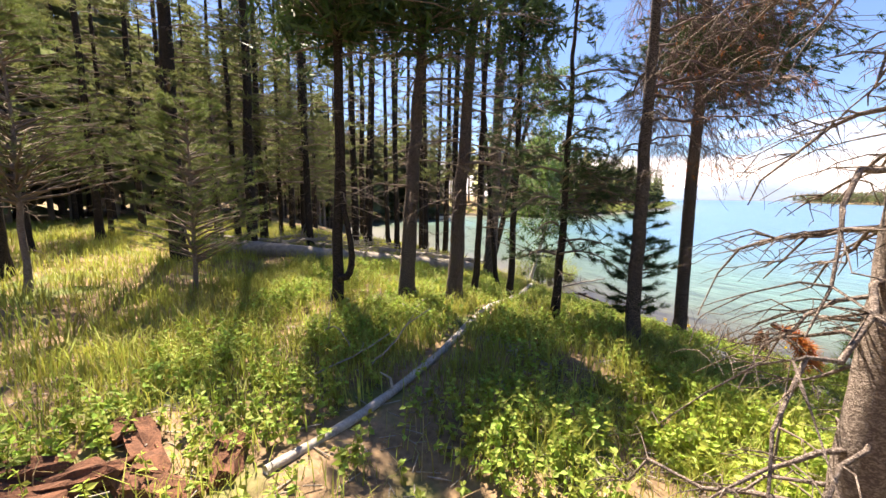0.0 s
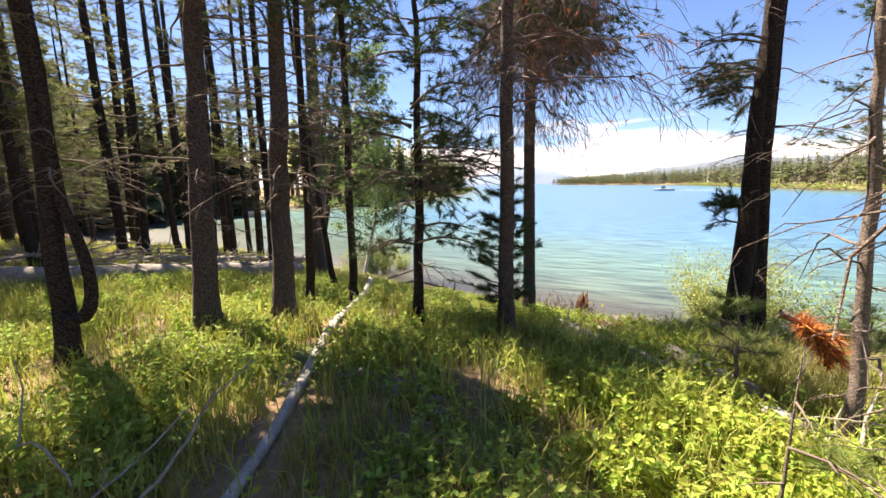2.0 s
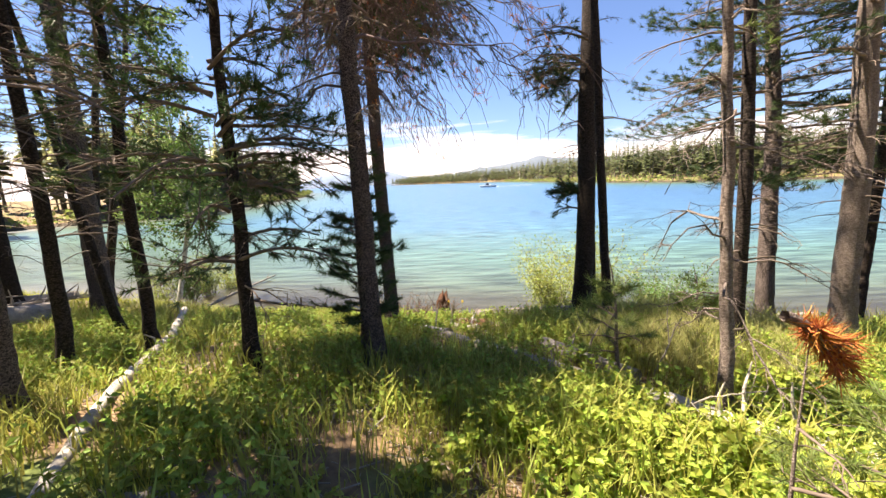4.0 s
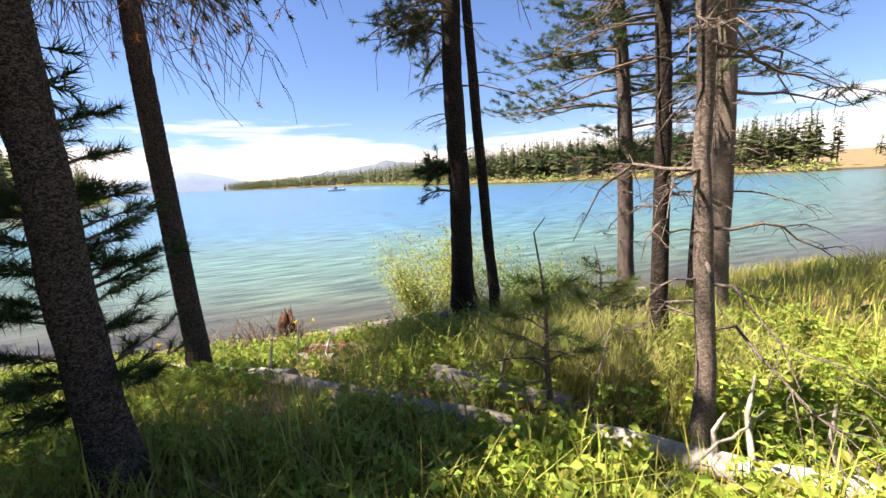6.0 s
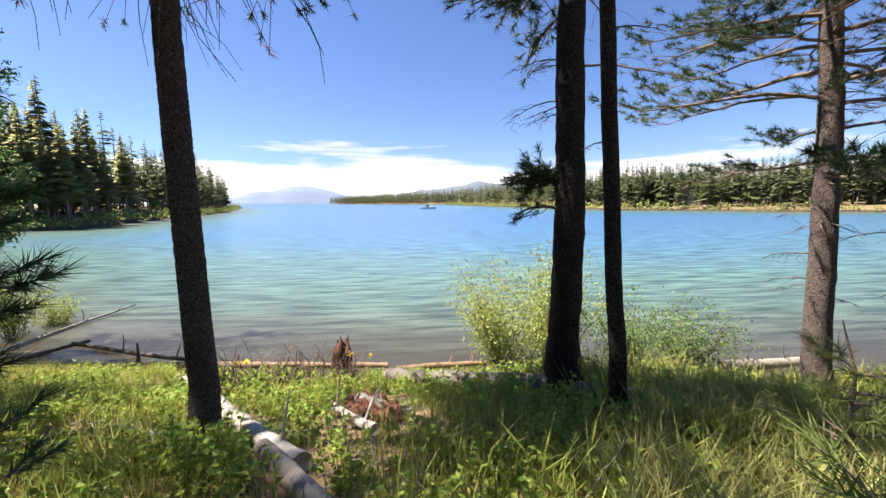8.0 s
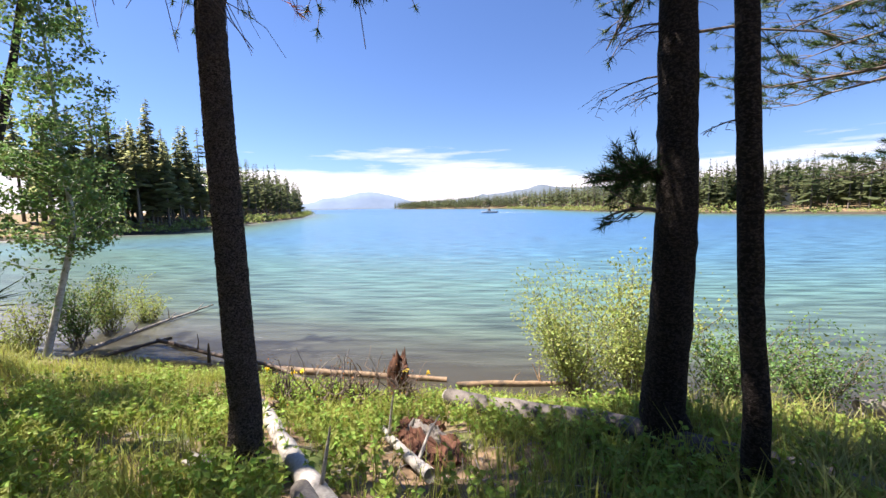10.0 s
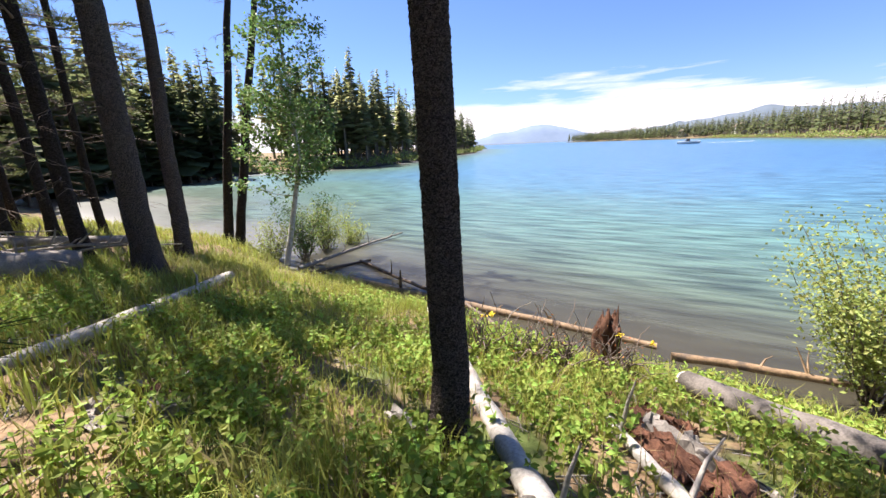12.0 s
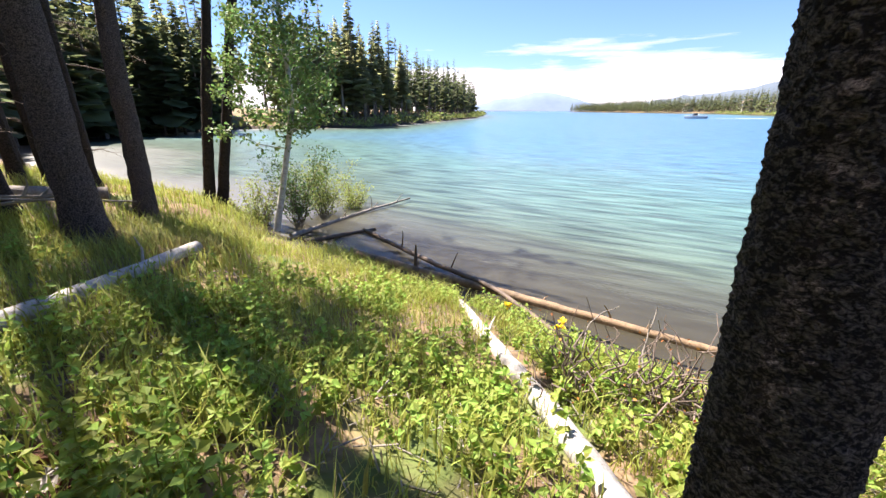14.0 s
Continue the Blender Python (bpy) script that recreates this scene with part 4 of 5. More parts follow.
def leafy(name, label, category, at, stems, height, wide, leaf_mat, bark_mat, count, size, seed, trunk=None, z=None):
    rng = np.random.default_rng(seed)
    base = gz(*at) if z is None else z
    ob = thing(name, label, category, (at[0], at[1], base))
    wood = Geo()
    tips = []
    if trunk:
        h, r, lean = trunk
        u = np.linspace(0, 1, 16)
        line = np.stack([lean[0] * np.minimum(u * 3, 1) ** 1.0 + 0.05 * np.sin(5 * u), lean[1] * np.minimum(u * 3, 1) + 0.04 * np.sin(4 * u + 1), -0.1 + (h + 0.1) * u], -1)
        st = tubes(Geo(), line[None], (r * (1 - 0.9 * u))[None], 10, rough=0.04, rng=rng)
        part("trunk", st.mesh("trunk", bark_mat), ob, "pale whitish bark")
        zs = h * (0.22 + 0.76 * rng.random(stems))
        root = np.stack([np.interp(zs, line[:, 2], line[:, k]) for k in range(3)], -1)
        lens = wide * (1.1 - 0.8 * zs / h) * rng.uniform(0.5, 1.1, stems)
        P = branch_set(rng, zs, rng.uniform(0, 6.28, stems), lens, -0.1, 0.35, 6, 0.1) + root[:, None, :]
        tubes(wood, P, np.linspace(1, 0.25, 6)[None] * (0.004 + 0.008 * lens)[:, None], 4)
    else:
        az = rng.uniform(0, 6.28, stems)
        lens = height * rng.uniform(0.6, 1.15, stems)
        tilt = rng.uniform(0.1, 1.0, stems) * wide / height
        u = np.linspace(0, 1, 7)[None, :, None]
        out = np.stack([np.cos(az), np.sin(az), 0 * az], -1)[:, None, :]
        P = out * (lens * tilt)[:, None, None] * u**1.3 + np.array((0, 0, 1.0)) * lens[:, None, None] * u * (1 - 0.25 * u * tilt[:, None, None]) + 0.04 * np.cumsum(rng.standard_normal((stems, 7, 3)), 1) * (u > 0)
        P = P + out * 0.06
        tubes(wood, P, np.linspace(1, 0.25, 7)[None] * np.full((stems, 1), 0.009), 4)
    k = rng.integers(0, len(P), count)
    j = rng.integers(1 if trunk else 2, P.shape[1], count)
    at_leaf = P[k, j] + rng.standard_normal((count, 3)) * (0.13 * wide, 0.13 * wide, 0.1 * wide) * (0.55 if trunk else 1)
    if trunk:
        k2 = rng.integers(0, len(P), count // 2)
        at_leaf = np.concatenate([at_leaf, P[k2, -1] + rng.standard_normal((len(k2), 3)) * 0.09])
    part("branchwork", wood.mesh("branchwork", bark_mat if trunk else DEADTWIG), ob)
    part("foliage", leaves(Geo(), at_leaf, size, rng, 0.9).mesh("foliage", leaf_mat, False), ob)
    return ob


leafy("aspen_tree", "young aspen with a pale leaning trunk and light green leaves", "tree", (3.1, 14.4), 72, 7.4, 1.5, LEAF, ASPENBARK, 7500, 0.085, 61, (7.6, 0.07, (0.6, 0.1)), z=LAKE - 0.1)
for k, (x, y, w, h, n) in enumerate(((3.6, 15.0, 0.8, 1.5, 2400), (4.2, 15.5, 0.75, 1.2, 2200), (4.95, 15.8, 0.6, 0.8, 1200), (2.9, 14.9, 0.6, 1.1, 1400))):
    leafy("willow_bush", "low yellow-green willow bush in the shallow water", "bush", (x, y), 22, h, w, WILLOW if k else LEAF, DEADTWIG, int(n * 1.6), 0.048, 65 + k, z=LAKE - 0.15)
for k, (x, y, w, h, n) in enumerate(((8.35, 6.3, 1.0, 1.65, 4400), (8.8, 5.65, 1.0, 1.8, 4000), (9.4, 4.6, 0.95, 1.2, 2600), (9.95, 3.75, 0.8, 1.0, 1900))):
    leafy("willow_bush", "bright yellow-green willow bush at the lake edge" if k < 2 else "thin grey-green willow bush at the lake edge", "bush", (x, y), 34, h, w, WILLOW if k < 2 else LEAF, DEADTWIG, int(n * 1.7), 0.046, 70 + k, z=max(LAKE - 0.15, gz(x, y)))

# ---- young pines ----


def sapling(at, h, label, seed, needle, n=16, length=0.35, dead=0, lean=(0, 0), bend=(0.02, 0.02), clumps=3, r=0.018, tuft=44, start=0.25, needle_len=0.095):
    return pine(at, h, r, label, seed, lean, bend, dead=(0.1, h * 0.7, dead), dead_len=(0.15, 0.45), twigs=2, live=(h * start, n), live_len=length, clumps=clumps, bark=GREYBARK, needle=needle, sides=8, tuft=tuft,
                group="young pines", name="young_pine", category="young pine", needle_len=needle_len, rise=0.45, droop=0.1, width=0.0038)


sapling((2.6, 5.2), 1.75, "young pine with long dark needle tufts beside the trunks", 81, NEEDLE, 44, 0.42, 4, (-0.02, 0.0), (0.08, 0.03), 6, 0.022, 46, 0.18, 0.075)
sapling((3.62, 3.38), 1.12, "spindly young pine with pale green tufts in the grass", 82, YOUNG, 12, 0.28, 6)
orange = sapling((2.08, 2.42), 0.95, "small dead pine with bright orange needles", 83, RUST, 0, 0.2, 6, (0.02, 0), clumps=2, start=0.8, r=0.009)
bough(orange, (-0.05, 0.05, 0.99), (0.06, -0.07, 0.84), 28, 0.018, 833, RUST, GREYBARK, 40, 0.005, 0.06)
sapling((2.5, 2.2), 0.9, "small young pine with pale green tufts beside a dead one", 84, YOUNG, 12, 0.35, 6)
sapling((5.0, 3.1), 0.8, "small young pine in sunlit tall grass", 86, YOUNG, 12, 0.32, 4)
sapling((-3.0, 5.6), 2.7, "young fir with sparse layered yellow-green boughs in the clearing", 87, YOUNG, 120, 0.95, 8, r=0.03, clumps=8, tuft=30, start=0.15, needle_len=0.06)
sapling((-4.9, 5.2), 3.6, "young fir with sparse layered yellow-green boughs in the clearing", 110, YOUNG, 140, 1.2, 8, r=0.04, clumps=8, tuft=30, start=0.3, needle_len=0.06)
sapling((-5.0, 9.5), 3.6, "young fir at the edge of the shady wood", 89, NEEDLE, 70, 1.1, 8, r=0.04, clumps=5, tuft=24, start=0.15, needle_len=0.06)

# ---- logs, stump and fallen wood ----


LOG_LINES = []


def log(label, pts, r0, r1, material, seed, name="fallen_log", stubs=0, sides=14, group="fallen logs", lift=None):
    """A fallen trunk along points (x, y[, z]); without z it lies on the ground."""
    rng = np.random.default_rng(seed)
    LOG_LINES.append([p[:2] for p in pts])
    P = np.array([(p[0], p[1], p[2] if len(p) > 2 else gz(p[0], p[1]) + r0 * 0.8 + (lift or 0)) for p in pts], float)
    s = np.concatenate([[0], np.cumsum(np.linalg.norm(np.diff(P, axis=0), axis=1))])
    u = np.linspace(0, s[-1], max(14, int(s[-1] / 0.16)))
    Q = np.stack([np.interp(u, s, P[:, k]) for k in range(3)], -1)
    soft = Q.copy()
    for _ in range(6):
        soft[1:-1] = (soft[:-2] + 2 * soft[1:-1] + soft[2:]) / 4
    soft += 0.006 * np.cumsum(rng.standard_normal(soft.shape), 0) * (1, 1, 0.4)
    o = soft[0].copy()
    ob = thing(name, label, "log", tuple(o), group)
    R = np.linspace(r0, r1, len(u)) * (1 + 0.04 * rng.standard_normal(len(u)))
    g = tubes(Geo(), (soft - o)[None], R[None], sides, True, 0.025, rng)
    part("trunk", g.mesh("trunk", material), ob)
    for k in range(stubs):
        i = rng.integers(2, len(u) - 2)
        az, L = rng.uniform(0.2, 2.9), rng.uniform(0.08, 0.4)
        d = np.array((math.cos(az) * 0.7, rng.uniform(-0.6, 0.6), abs(math.sin(az)))) * L
        st = np.stack([soft[i] - o, soft[i] - o + d * 0.5 + 0.02, soft[i] - o + d])
        part("stub", tubes(Geo(), st[None], np.array([[1.0, 0.7, 0.3]]) * min(0.014, r0 * 0.6), 5).mesh("stub", material), ob)
    return ob


log("long slender pale log lying through the grass", [(-0.42, 2.3), (-0.1, 2.8), (0.27, 3.6), (0.57, 4.42), (0.92, 5.5), (1.3, 6.7), (1.72, 7.75), (2.03, 9.0), (2.46, 10.5)], 0.026, 0.058, PALEWOOD, 91, stubs=6)
log("thick old log with a broken end lying off the ground", [(-5.0, 9.2, 0.12), (-1.7, 9.8, -0.24), (1.0, 10.6, -0.6)], 0.17, 0.19, GREYWOOD, 92, stubs=5)
log("old log lying across dead wood in the clearing", [(-6.5, 11.2, 0.05), (-2.0, 11.8, -0.3), (1.2, 12.6, -0.75)], 0.1, 0.08, GREYWOOD, 93, stubs=6)
log("grey log half hidden in shaded undergrowth", [(3.95, 5.8), (3.68, 4.72), (3.55, 4.0), (3.47, 3.5)], 0.055, 0.065, GREYWOOD, 94, stubs=2)
log("pale barkless log in sunlit grass", [(3.56, 3.2), (3.42, 2.7), (3.33, 2.3), (3.3, 1.6)], 0.05, 0.06, PALEWOOD, 95, stubs=5)
log("dark rotting log among dead twigs", [(3.97, 4.2), (3.83, 3.75), (3.74, 3.3)], 0.07, 0.06, GREYWOOD, 107, stubs=6)
# SHADELOG carries the shade that no tree casts here
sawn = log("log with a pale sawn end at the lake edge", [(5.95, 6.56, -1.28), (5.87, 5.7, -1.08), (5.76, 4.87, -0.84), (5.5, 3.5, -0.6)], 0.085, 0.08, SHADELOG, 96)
part("sawn_end", tubes(Geo(), np.array([[(0.0, 0.004, 0.0), (0.004, 0.03, -0.007)]]), np.array([[0.078, 0.076]]), 14, True).mesh("sawn_end", PALEWOOD), sawn, "pale sawn wood")
log("white bleached log beside the rough-barked pine", [(3.95, 5.4), (4.14, 6.2), (4.38, 7.1), (4.62, 8.1), (5.15, 10.0)], 0.062, 0.055, PALEWOOD, 97, stubs=2)
log("short grey limb lying on rotten wood", [(4.92, 6.4), (4.7, 5.85), (4.52, 5.45)], 0.032, 0.038, PALEWOOD, 98, stubs=2)
log("driftwood log with a dark root stub in the shallows", [(4.31, 12.5, -1.96), (5.0, 11.3, -1.95), (5.65, 10.3, -1.95), (6.6, 8.9, -1.97), (7.3, 7.9, -2.0)], 0.07, 0.04, TANWOOD, 99, stubs=3)
log("tan barkless driftwood pole afloat by the shore", [(7.28, 7.65, -1.98), (7.8, 7.05, -1.96), (8.45, 6.3, -1.97)], 0.05, 0.035, TANWOOD, 100, stubs=3)
log("thin dark driftwood pole crossing a larger log", [(4.78, 13.77, -1.98), (5.4, 11.2, -1.93), (5.72, 10.15, -1.88), (5.8, 9.08, -1.93), (5.88, 8.4, -1.93)], 0.04, 0.03, DARKWOOD, 101, stubs=3)
log("dark fallen limb in the water below the aspen", [(3.4, 13.8, -1.95), (4.8, 15.0, -1.96), (6.5, 15.9, -1.9)], 0.05, 0.02, GREYWOOD, 102, stubs=8)
log("dark sunken limb reaching out from the bank", [(3.6, 13.3, -1.93), (4.3, 13.6, -1.96), (5.0, 13.75, -1.98)], 0.045, 0.03, DARKWOOD, 103)
log("pale driftwood log on the stony shore", [(8.42, 6.05, -1.95), (7.95, 5.45, -1.9)], 0.06, 0.05, PALEWOOD, 104)
log("grey driftwood log on the shore past the willows", [(10.0, 3.35, -1.93), (11.0, 2.1, -1.9)], 0.09, 0.07, GREYWOOD, 105, stubs=2)
log("pale log lying in sunlit grass near the bank", [(4.95, 3.62), (5.4, 3.0)], 0.055, 0.05, PALEWOOD, 106)
rng = np.random.default_rng(9)
for k in range(40):
    x, y, a = rng.uniform(-5.5, 0.6), rng.uniform(9.7, 12.4), rng.uniform(-0.7, 0.7)
    L = rng.uniform(0.6, 1.8)
    z = gz(x, y) + rng.uniform(0.05, 0.25)
    log("grey dead branch in a tangle of fallen wood", [(x, y, z), (x + L * 0.5 * math.cos(a), y + L * 0.5 * math.sin(a), z + 0.1), (x + L * math.cos(a), y + L * math.sin(a), z - 0.02)], 0.025, 0.008, GREYWOOD, 200 + k, "dead_branch", 3, 6, "tangle of dead branches")

for k, pts in enumerate((((-0.75, 4.0, 0.0), (-0.5, 3.7, 0.22), (-0.3, 3.45, 0.12)), ((-0.1, 3.3, 0.05), (0.12, 3.55, 0.26), (0.3, 3.7, 0.36)), ((-0.6, 3.2, -0.05), (-0.2, 3.45, 0.12), (-0.05, 3.7, 0.2)),
                         ((0.5, 4.3, -0.15), (0.2, 4.6, 0.02), (-0.1, 4.75, 0.1)), ((3.9, 3.2, -0.5), (4.0, 3.1, -0.2), (4.05, 3.05, -0.05)), ((3.1, 3.0, -0.4), (3.3, 2.7, -0.2), (3.6, 2.5, -0.25)),
                         ((4.2, 4.1, -0.6), (4.3, 3.95, -0.35), (4.28, 3.9, -0.2)), ((5.3, 7.6, -1.4), (5.4, 7.75, -1.15), (5.55, 7.8, -0.95)), ((5.15, 8.0, -1.5), (5.35, 8.2, -1.25), (5.6, 8.2, -1.15)))):
    log("thin pale bare branch sticking up from the grass", pts, 0.008, 0.0035, GREYWOOD, 260 + k, "dead_branch", 1, 6, "bare branches in the grass")

# upright dark root stub on the driftwood
stub = thing("root_stub", "dark upright root stub on the driftwood log", "driftwood", (5.03, 11.3, -1.98))
part("stub", tubes(Geo(), np.array([[(0, 0, 0), (0.01, 0, 0.2), (0.02, 0.01, 0.42)]]), np.array([[0.035, 0.028, 0.012]]), 7).mesh("stub", DARKWOOD), stub)
spikes_geo = Geo()
P = branch_set(rng, np.zeros(9), rng.uniform(0, 6.28, 9), rng.uniform(0.15, 0.32, 9), 0.4, 0.4, 5, 0.2)
part("root", tubes(spikes_geo, P, np.linspace(1, 0.3, 5)[None] * np.full((9, 1), 0.02), 5).mesh("root", DARKWOOD), stub)

# broken stump
stump = thing("tree_stump", "broken reddish-brown rotten stump at the lake edge", "stump", (5.9, 7.32, gz(5.9, 7.32)))
n = 26
a = np.arange(n) / n * 2 * np.pi
rows = []
for k, zf in enumerate((-0.12, 0.0, 0.12, 0.25, 0.38, 0.5, 1.0)):
    top = 0.50 + 0.10 * np.sin(a * 2 + 0.6) + 0.07 * rng.standard_normal(n)
    zz = np.full(n, zf) if zf < 0.5 else (np.maximum(0.42, top) if zf == 1.0 else np.full(n, 0.44))
    rr = (0.15 if zf < 0.05 else 0.128 - 0.03 * zf) * (1 + 0.10 * np.sin(3 * a + 1) + 0.08 * rng.standard_normal(n))
    if zf == 1.0:
        rr = rr * 0.86
    rows.append(np.stack([rr * np.cos(a), rr * np.sin(a), zz], -1))
rows.append(np.stack([0.04 * np.cos(a), 0.04 * np.sin(a), np.full(n, 0.30)], -1))
i = np.arange(len(rows) * n).reshape(len(rows), n)
j = np.roll(i, -1, 1)
F = np.stack([i[:-1], j[:-1], j[1:], i[1:]], -1).reshape(-1, 4)
part("shell", Geo().add(np.stack(rows), F).mesh("shell", CHAR), stump)


def chunk(label, at, size, turn, seed, material, group):
    """A split, crumbling piece of wood with uneven faces."""
    r = np.random.default_rng(seed)
    bm = bmesh.new()
    bmesh.ops.create_cube(bm, size=1)
    bmesh.ops.subdivide_edges(bm, edges=bm.edges[:], cuts=3, use_grid_fill=True)
    for v in bm.verts:
        v.co = Vector((v.co.x * size[0], v.co.y * size[1] * (1 - 0.5 * abs(v.co.x)), v.co.z * size[2])) + Vector(r.standard_normal(3)) * 0.014
    me = bpy.data.meshes.new("wood_chunk")
    bm.to_mesh(me)
    bm.free()
    me.materials.append(material)
    ob = new("wood_chunk", me)
    ob.matrix_world = Matrix.Translation((at[0], at[1], gz(*at) + size[2] * 0.3)) @ Matrix.Rotation(turn, 4, "Z") @ Matrix.Rotation(r.uniform(-0.2, 0.2), 4, "Y")
    return tagged(ob, label, "wood chunk", group)


for k in range(26):
    u = rng.random()
    chunk("crumbling red-brown rotten wood piece on the bank", (4.82 + 0.4 * u + rng.normal(0, 0.1), 5.6 + 0.75 * u + rng.normal(0, 0.12)), (rng.uniform(0.1, 0.34), rng.uniform(0.05, 0.12), rng.uniform(0.03, 0.09)), 1.1 + rng.normal(0, 0.4), 300 + k, ROTTEN if k % 7 else GREYWOOD, "rotten log remains")
for k, (x, y, t, L) in enumerate(((-1.12, 2.42, -0.75, 0.5), (-1.36, 2.58, -0.8, 0.26), (-1.0, 2.22, -0.3, 0.34), (-0.64, 2.36, -1.2, 0.3), (-1.25, 2.2, 0.2, 0.4), (-1.55, 2.2, 0.4, 0.38), (-0.8, 2.15, 0.3, 0.3), (-1.4, 2.05, 0.3, 0.34))):
    chunk("rotten reddish log piece lying on bare soil", (x, y), (L, 0.13, 0.09), t, 340 + k, ROTTEN, "rotten log on the soil")
for k in range(16):
    chunk("flake of old brown bark on the ground", (2.4 + rng.normal(0, 0.22), 7.25 + rng.normal(0, 0.22)), (rng.uniform(0.08, 0.24), rng.uniform(0.04, 0.08), 0.025), rng.uniform(0, 3), 370 + k, ROTTEN if k % 2 else GREYWOOD, "bark flakes on the ground")
for k, (x, y) in enumerate(((0.95, 4.2), (1.05, 4.05), (1.18, 3.88), (1.0, 5.0), (0.85, 4.3))):
    chunk("weathered bark slab in the shade", (x, y), (rng.uniform(0.2, 0.4), 0.07, 0.04), -0.7 + rng.normal(0, 0.2), 390 + k, GREYWOOD, "bark slabs in the shade")
chunk("pale broken stub of wood beside the trunk", (3.7, 6.5), (0.26, 0.07, 0.16), 1.9, 396, PALEWOOD, "wood by the trunk")

# twiggy dead bushes
for k, (x, y, h) in enumerate(((5.35, 7.3, 0.42), (5.05, 7.45, 0.36), (5.6, 7.0, 0.36), (4.75, 7.7, 0.4))):
    leafy("dead_bush", "bare reddish-brown twiggy bush on the bank", "bush", (x, y), 34, h, 0.35, RUST, DEADTWIG, 40, 0.02, 110 + k)

# ---- houses, boat and bird on the lake ----


def house(x, y, turn, w, d, h, label):
    ob = thing("house", label, "house", (x, y, gz(x, y) + 0.2), "houses on the far shore")
    ob.rotation_euler = (0, 0, turn)

    def box(cx, cy, cz, sx, sy, sz):
        v = np.array([(a, b, c) for a in (-1, 1) for b in (-1, 1) for c in (-1, 1)]) * (sx / 2, sy / 2, sz / 2) + (cx, cy, cz)
        return v, np.array([(0, 1, 3, 2), (4, 6, 7, 5), (0, 4, 5, 1), (2, 3, 7, 6), (0, 2, 6, 4), (1, 5, 7, 3)])

    part("wall", Geo().add(*box(0, 0, h / 2 - 0.6, w, d, h + 1.2)).mesh("wall", WHITEPAINT, False), ob)
    e = 0.6
    v = np.array([(-w / 2 - e, -d / 2 - e, h), (w / 2 + e, -d / 2 - e, h), (w / 2 + e, d / 2 + e, h), (-w / 2 - e, d / 2 + e, h), (-w / 2 - e, 0, h + d * 0.38), (w / 2 + e, 0, h + d * 0.38)])
    roof = Geo().add(v, np.array([(0, 1, 5, 4), (2, 3, 4, 5), (0, 3, 2, 1)])).add(v, np.array([(0, 4, 3), (1, 2, 5)]))
    part("roof", roof.mesh("roof", ROOFING, False), ob)
    for k in range(4):
        for side in (-1, 1):
            part("window", Geo().add(*box(-w / 2 + w * (k + 0.5) / 4, side * d / 2, h * 0.6, w * 0.13, 0.16, h * 0.3)).mesh("window", GLASS, False), ob)


house(268, 163, 0.9, 10, 7, 4.5, "pale two-storey house among pines on the far shore")
house(236, 132, 0.7, 7, 5, 3, "small pale house among pines on the far shore")
house(304, 228, 0.8, 8, 6, 3.4, "small pale house among pines on the far shore")
house(122, 8, 0.2, 5, 4, 2.8, "pale house half hidden among pines across the lake")
house(118, -14, 0.1, 5, 4, 2.6, "tan house half hidden among pines across the lake")
boat = thing("boat", "small white motor boat out on the lake", "boat", (118, 88, LAKE))
u = np.linspace(-1, 1, 9)
half = 1.0 * np.clip(1 - np.clip(u, 0, 1) ** 2.2, 0.02, 1)
hull = np.stack([np.stack([u * 3, half * s, np.full(9, zz)], -1) for s, zz in ((0.15, -0.2), (1.0, 0.75), (0.85, 0.78), (-0.85, 0.78), (-1.0, 0.75), (-0.15, -0.2))])
i = np.arange(54).reshape(6, 9)
part("hull", Geo().add(hull, np.stack([i[:-1, :-1], i[:-1, 1:], i[1:, 1:], i[1:, :-1]], -1).reshape(-1, 4)).mesh("hull", WHITEPAINT), boat)
w0 = np.array([(-0.3, -0.7, 0.75), (0.9, -0.6, 0.75), (0.9, 0.6, 0.75), (-0.3, 0.7, 0.75), (-0.2, -0.6, 1.5), (0.3, -0.5, 1.5), (0.3, 0.5, 1.5), (-0.2, 0.6, 1.5)])
part("windshield", Geo().add(w0, np.array([(0, 1, 5, 4), (1, 2, 6, 5), (2, 3, 7, 6), (3, 0, 4, 7), (4, 5, 6, 7)])).mesh("windshield", GLASS, False), boat)
boat.rotation_euler = (0, 0, 2.5)
rng = np.random.default_rng(64)
u = np.linspace(0, 1, 24)
wake = np.stack([np.stack([-3 - 15 * u, side * (0.5 + 1.3 * u) * (0.8 + 0.3 * rng.random(24)), 0.06 - 0.05 * u + 0.03 * rng.random(24)], -1) for side in (-1, -0.3, 0.3, 1)])
i = np.arange(96).reshape(4, 24)
part("wake", Geo().add(wake, np.stack([i[:-1, :-1], i[:-1, 1:], i[1:, 1:], i[1:, :-1]], -1).reshape(-1, 4)).mesh("wake", WHITEPAINT), boat, "white churned water behind the boat")

# ---- grass, herbs and litter ----
rng = np.random.default_rng(123)


def land_points(n, x0, x1, y0, y1, least=0.05):
    x, y = rng.uniform(x0, x1, n), rng.uniform(y0, y1, n)
    keep = shore_gap(x, y, SHORE) > least
    for line in LOG_LINES[:8]:
        keep &= (np.abs(shore_gap(x, y, line)) > 0.13) | (rng.random(n) < 0.15)
    return x[keep], y[keep]


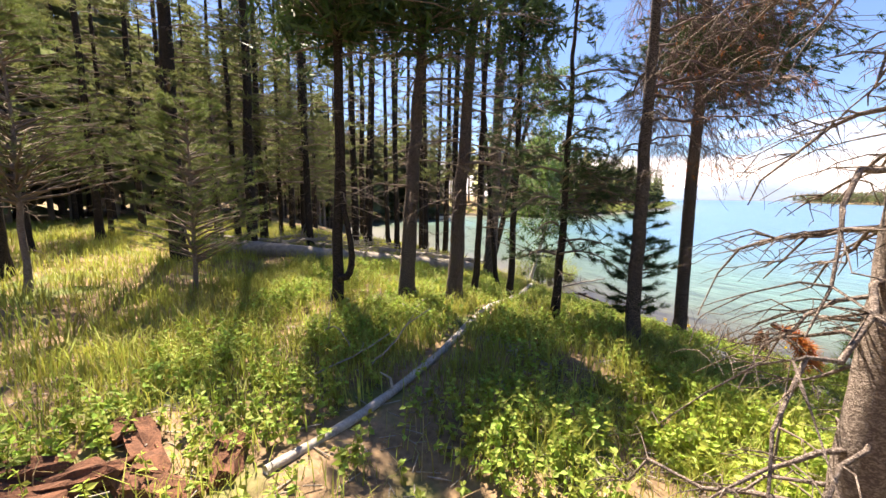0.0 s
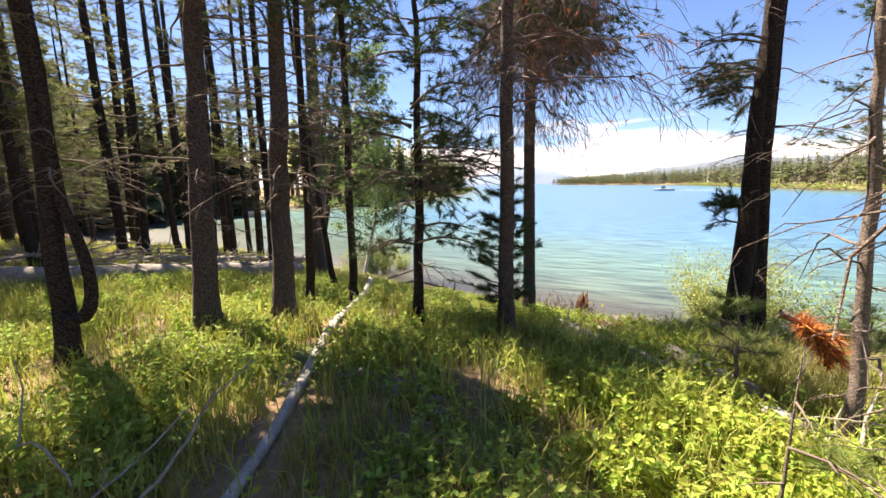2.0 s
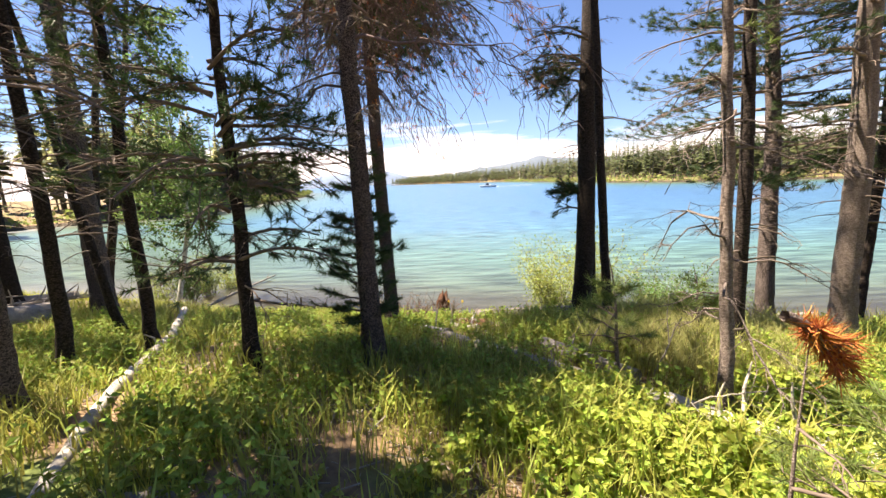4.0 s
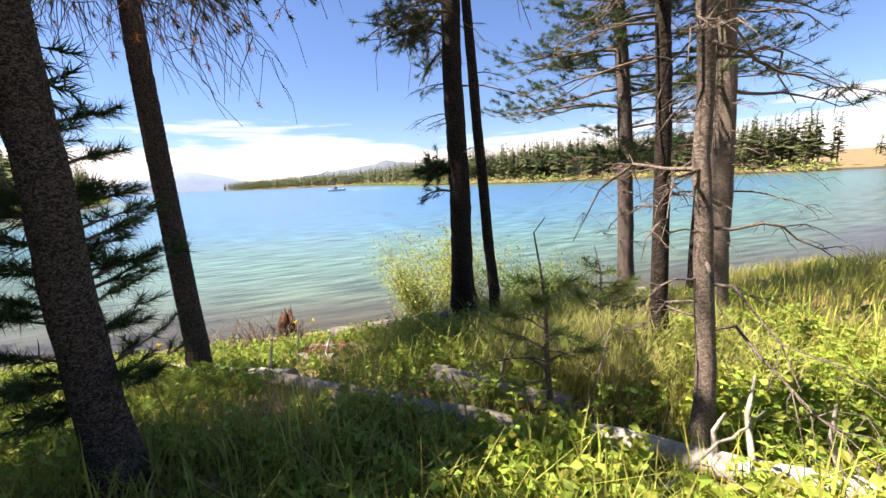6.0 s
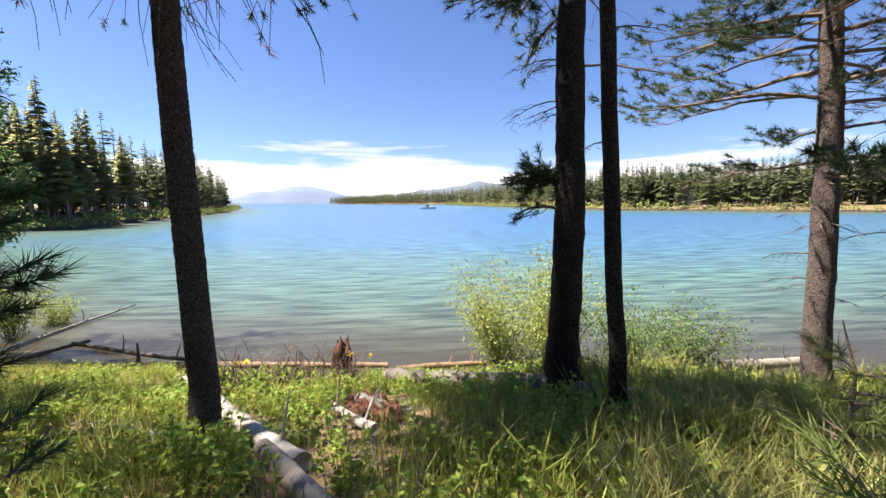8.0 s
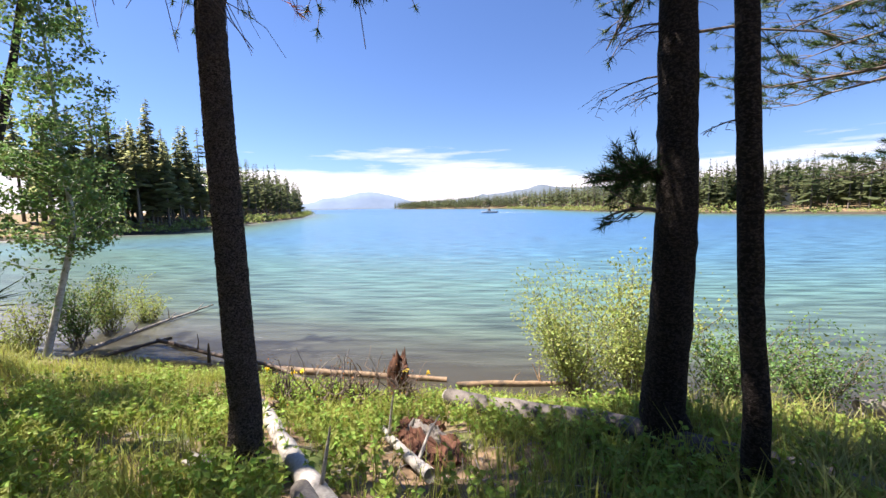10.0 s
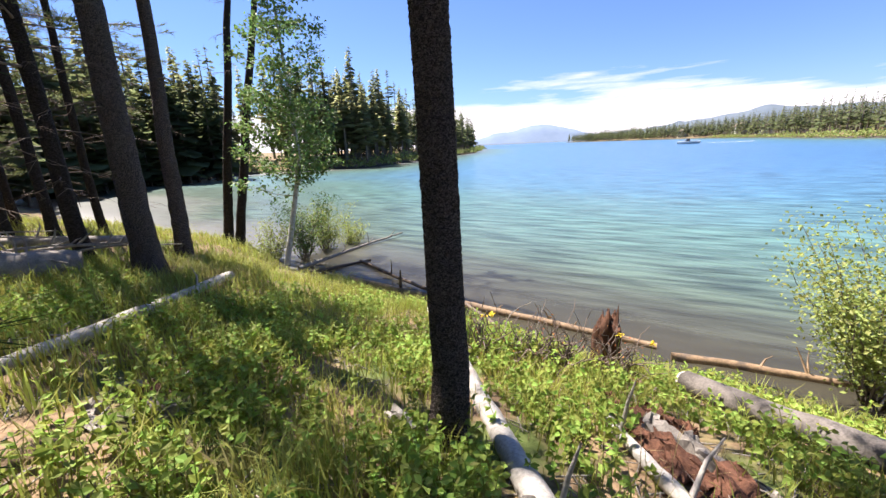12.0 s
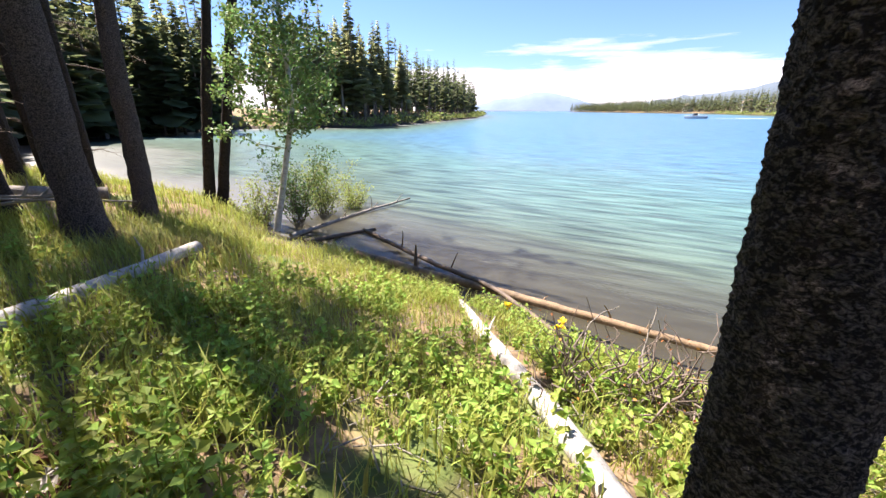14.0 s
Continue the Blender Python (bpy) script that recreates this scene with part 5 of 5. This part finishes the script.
def blades(x, y, low, high, width, material, name, label):
    n = len(x)
    z = ground_at(x, y)
    h = rng.uniform(low, high, n) * (0.65 + 0.55 * (waves2(x, y, 31, 1.1) * 0.5 + 0.5))
    az = rng.uniform(0, 6.28, n)
    bend = h * rng.uniform(0.15, 0.85, n)
    d = np.stack([np.cos(az), np.sin(az), 0 * az], -1)
    s = np.stack([-np.sin(az), np.cos(az), 0 * az], -1) * (width * rng.uniform(0.6, 1.3, n))[:, None] * 0.5
    root = np.stack([x, y, z - 0.01], -1)
    midp = root + d * (bend * 0.3)[:, None] + np.array((0, 0, 1.0)) * (h * 0.62)[:, None]
    tip = root + d * bend[:, None] + np.array((0, 0, 1.0)) * (h * 0.95)[:, None]
    V = np.stack([root - s, root + s, midp + s * 0.8, midp - s * 0.8, tip], 1)
    i = np.arange(5 * n).reshape(-1, 5)
    g = Geo()
    g.add(V, i[:, (0, 1, 2, 3)])
    g.f.append(i[:, (3, 2, 4)])
    tagged(new(name, g.mesh(name, material, False)), label, "grass", kind="stuff")


def meadow(x, y):
    """Where grass grows: patchy, bare under the trees by the start."""
    return 0.62 + 0.55 * waves2(x, y, 41, 2.2) - 0.8 * np.exp(-((x - 0.75) ** 2 / 0.8 + (y - 1.9) ** 2 / 0.9)) - 0.7 * np.exp(-((x + 1.1) ** 2 + (y - 2.2) ** 2) / 0.4) \
        - 0.8 * np.exp(-((x - 5.2) ** 2 + (y - 6.0) ** 2) / 0.18) - 0.5 * np.exp(-((x - 2.35) ** 2 + (y - 6.6) ** 2) / 0.35)


x, y = land_points(230000, -3, 8.5, 1.2, 12.5)
k = rng.random(len(x)) < meadow(x, y)
blades(x[k], y[k], 0.06, 0.25, 0.0065, GRASS, "grass", "sunlit yellow-green meadow grass on the lake bank")
x, y = land_points(120000, -15, 3, 3, 22)
k = rng.random(len(x)) < 0.8 * meadow(x, y) + 0.25
blades(x[k], y[k], 0.10, 0.32, 0.012, GRASS, "grass", "bright meadow grass in the clearing and the wood")
x, y = land_points(26000, 2, 13, -1.5, 5, 0.3)
blades(x, y, 0.12, 0.42, 0.008, GRASS, "grass", "tall pale grass beside the young pines")
x, y = land_points(9000, -3, 8, 0.8, 12)
k = rng.random(len(x)) < 0.5 * (1 - meadow(x, y)) + 0.12
blades(x[k], y[k], 0.06, 0.26, 0.005, DRY, "dry_grass", "dry straw-coloured grass stems")


x, y = land_points(9000, 3.9, 6.0, 2.2, 3.9, 0.3)
blades(x, y, 0.18, 0.42, 0.007, TALL, "tall_grass", "tall pale yellow grass going to seed")


def herbs(n, x0, x1, y0, y1, size, label, patch, material=None):
    x, y = land_points(n, x0, x1, y0, y1, 0.25)
    k = rng.random(len(x)) < np.clip(0.35 + 0.9 * waves2(x, y, patch, 1.6), 0, 1) * np.clip(meadow(x, y) + 0.2, 0, 1)
    x, y = x[k], y[k]
    z = ground_at(x, y)
    h = rng.uniform(0.06, 0.26, len(x))
    g = Geo()
    root = np.stack([x, y, z - 0.01], -1)
    top = root + np.stack([rng.normal(0, 0.04, len(x)), rng.normal(0, 0.04, len(x)), h], -1)
    tubes(g, np.stack([root, top], 1), np.full((len(x), 2), 0.0022), 3)
    for u in (0.35, 0.6, 0.8, 1.0):
        at = np.repeat(root + (top - root) * u, 3, axis=0)
        leaves(g, at, size * (1.15 - 0.4 * u), rng, 0.45)
    tagged(new("herbs", g.mesh("herbs", material or HERB, False)), label, "plants", kind="stuff")


herbs(34000, -2, 8, 1.4, 10, 0.052, "leafy green herbs among the grass", 51)
herbs(2200, 2.5, 6.5, 3.0, 8.5, 0.06, "broad-leaved green plants on the bank", 52)
# real lush herbs, their sunlit brightness painted by the lighter material
herbs(9000, 1.7, 5.4, 1.5, 3.7, 0.062, "lush yellow-green herbs tinted brighter for the sunny patch", 53, LITHERB)
# litter: fallen needles, twigs and bark bits
x, y = land_points(9000, -3, 7.5, 0.6, 10)
z = ground_at(x, y) + 0.012
az = rng.uniform(0, 6.28, len(x))
L = rng.uniform(0.02, 0.16, len(x))
d = np.stack([np.cos(az), np.sin(az), rng.uniform(-0.1, 0.25, len(x))], -1) * L[:, None]
p = np.stack([x, y, z], -1)
tagged(new("forest_litter", tubes(Geo(), np.stack([p, p + d], 1), np.full((len(x), 2), 0.0028) * (0.6 + L * 8)[:, None], 3).mesh("forest_litter", GREYWOOD)), "fallen twigs and bark bits on the ground", "litter", kind="stuff")
# a few yellow flowers
for k, (x, y) in enumerate(((5.85, 7.15), (5.2, 8.3), (4.95, 8.7), (5.0, 8.1), (5.95, 6.9))):
    fl = thing("yellow_flower", "small yellow wildflower on a green stem", "flower", (x, y, gz(x, y)), "yellow wildflowers")
    part("stem", tubes(Geo(), np.array([[(0, 0, 0), (0.01, 0.01, 0.18), (0.02, 0.0, 0.33)]]), np.array([[0.004, 0.003, 0.002]]), 4).mesh("stem", HERB), fl)
    part("blossom", leaves(Geo(), np.tile((0.02, 0.0, 0.33), (14, 1)), 0.04, rng, 0.6).mesh("blossom", PETAL, False), fl)

# ---- true size: the plan above is laid out in units of 1.2 m ----
done = set()
for ob in list(scene.objects):
    if ob.type == "CAMERA":
        continue
    ob.location = ob.location * UNIT
    if ob.type == "MESH" and ob.data.name not in done:
        done.add(ob.data.name)
        ob.data.transform(Matrix.Scale(UNIT, 4))
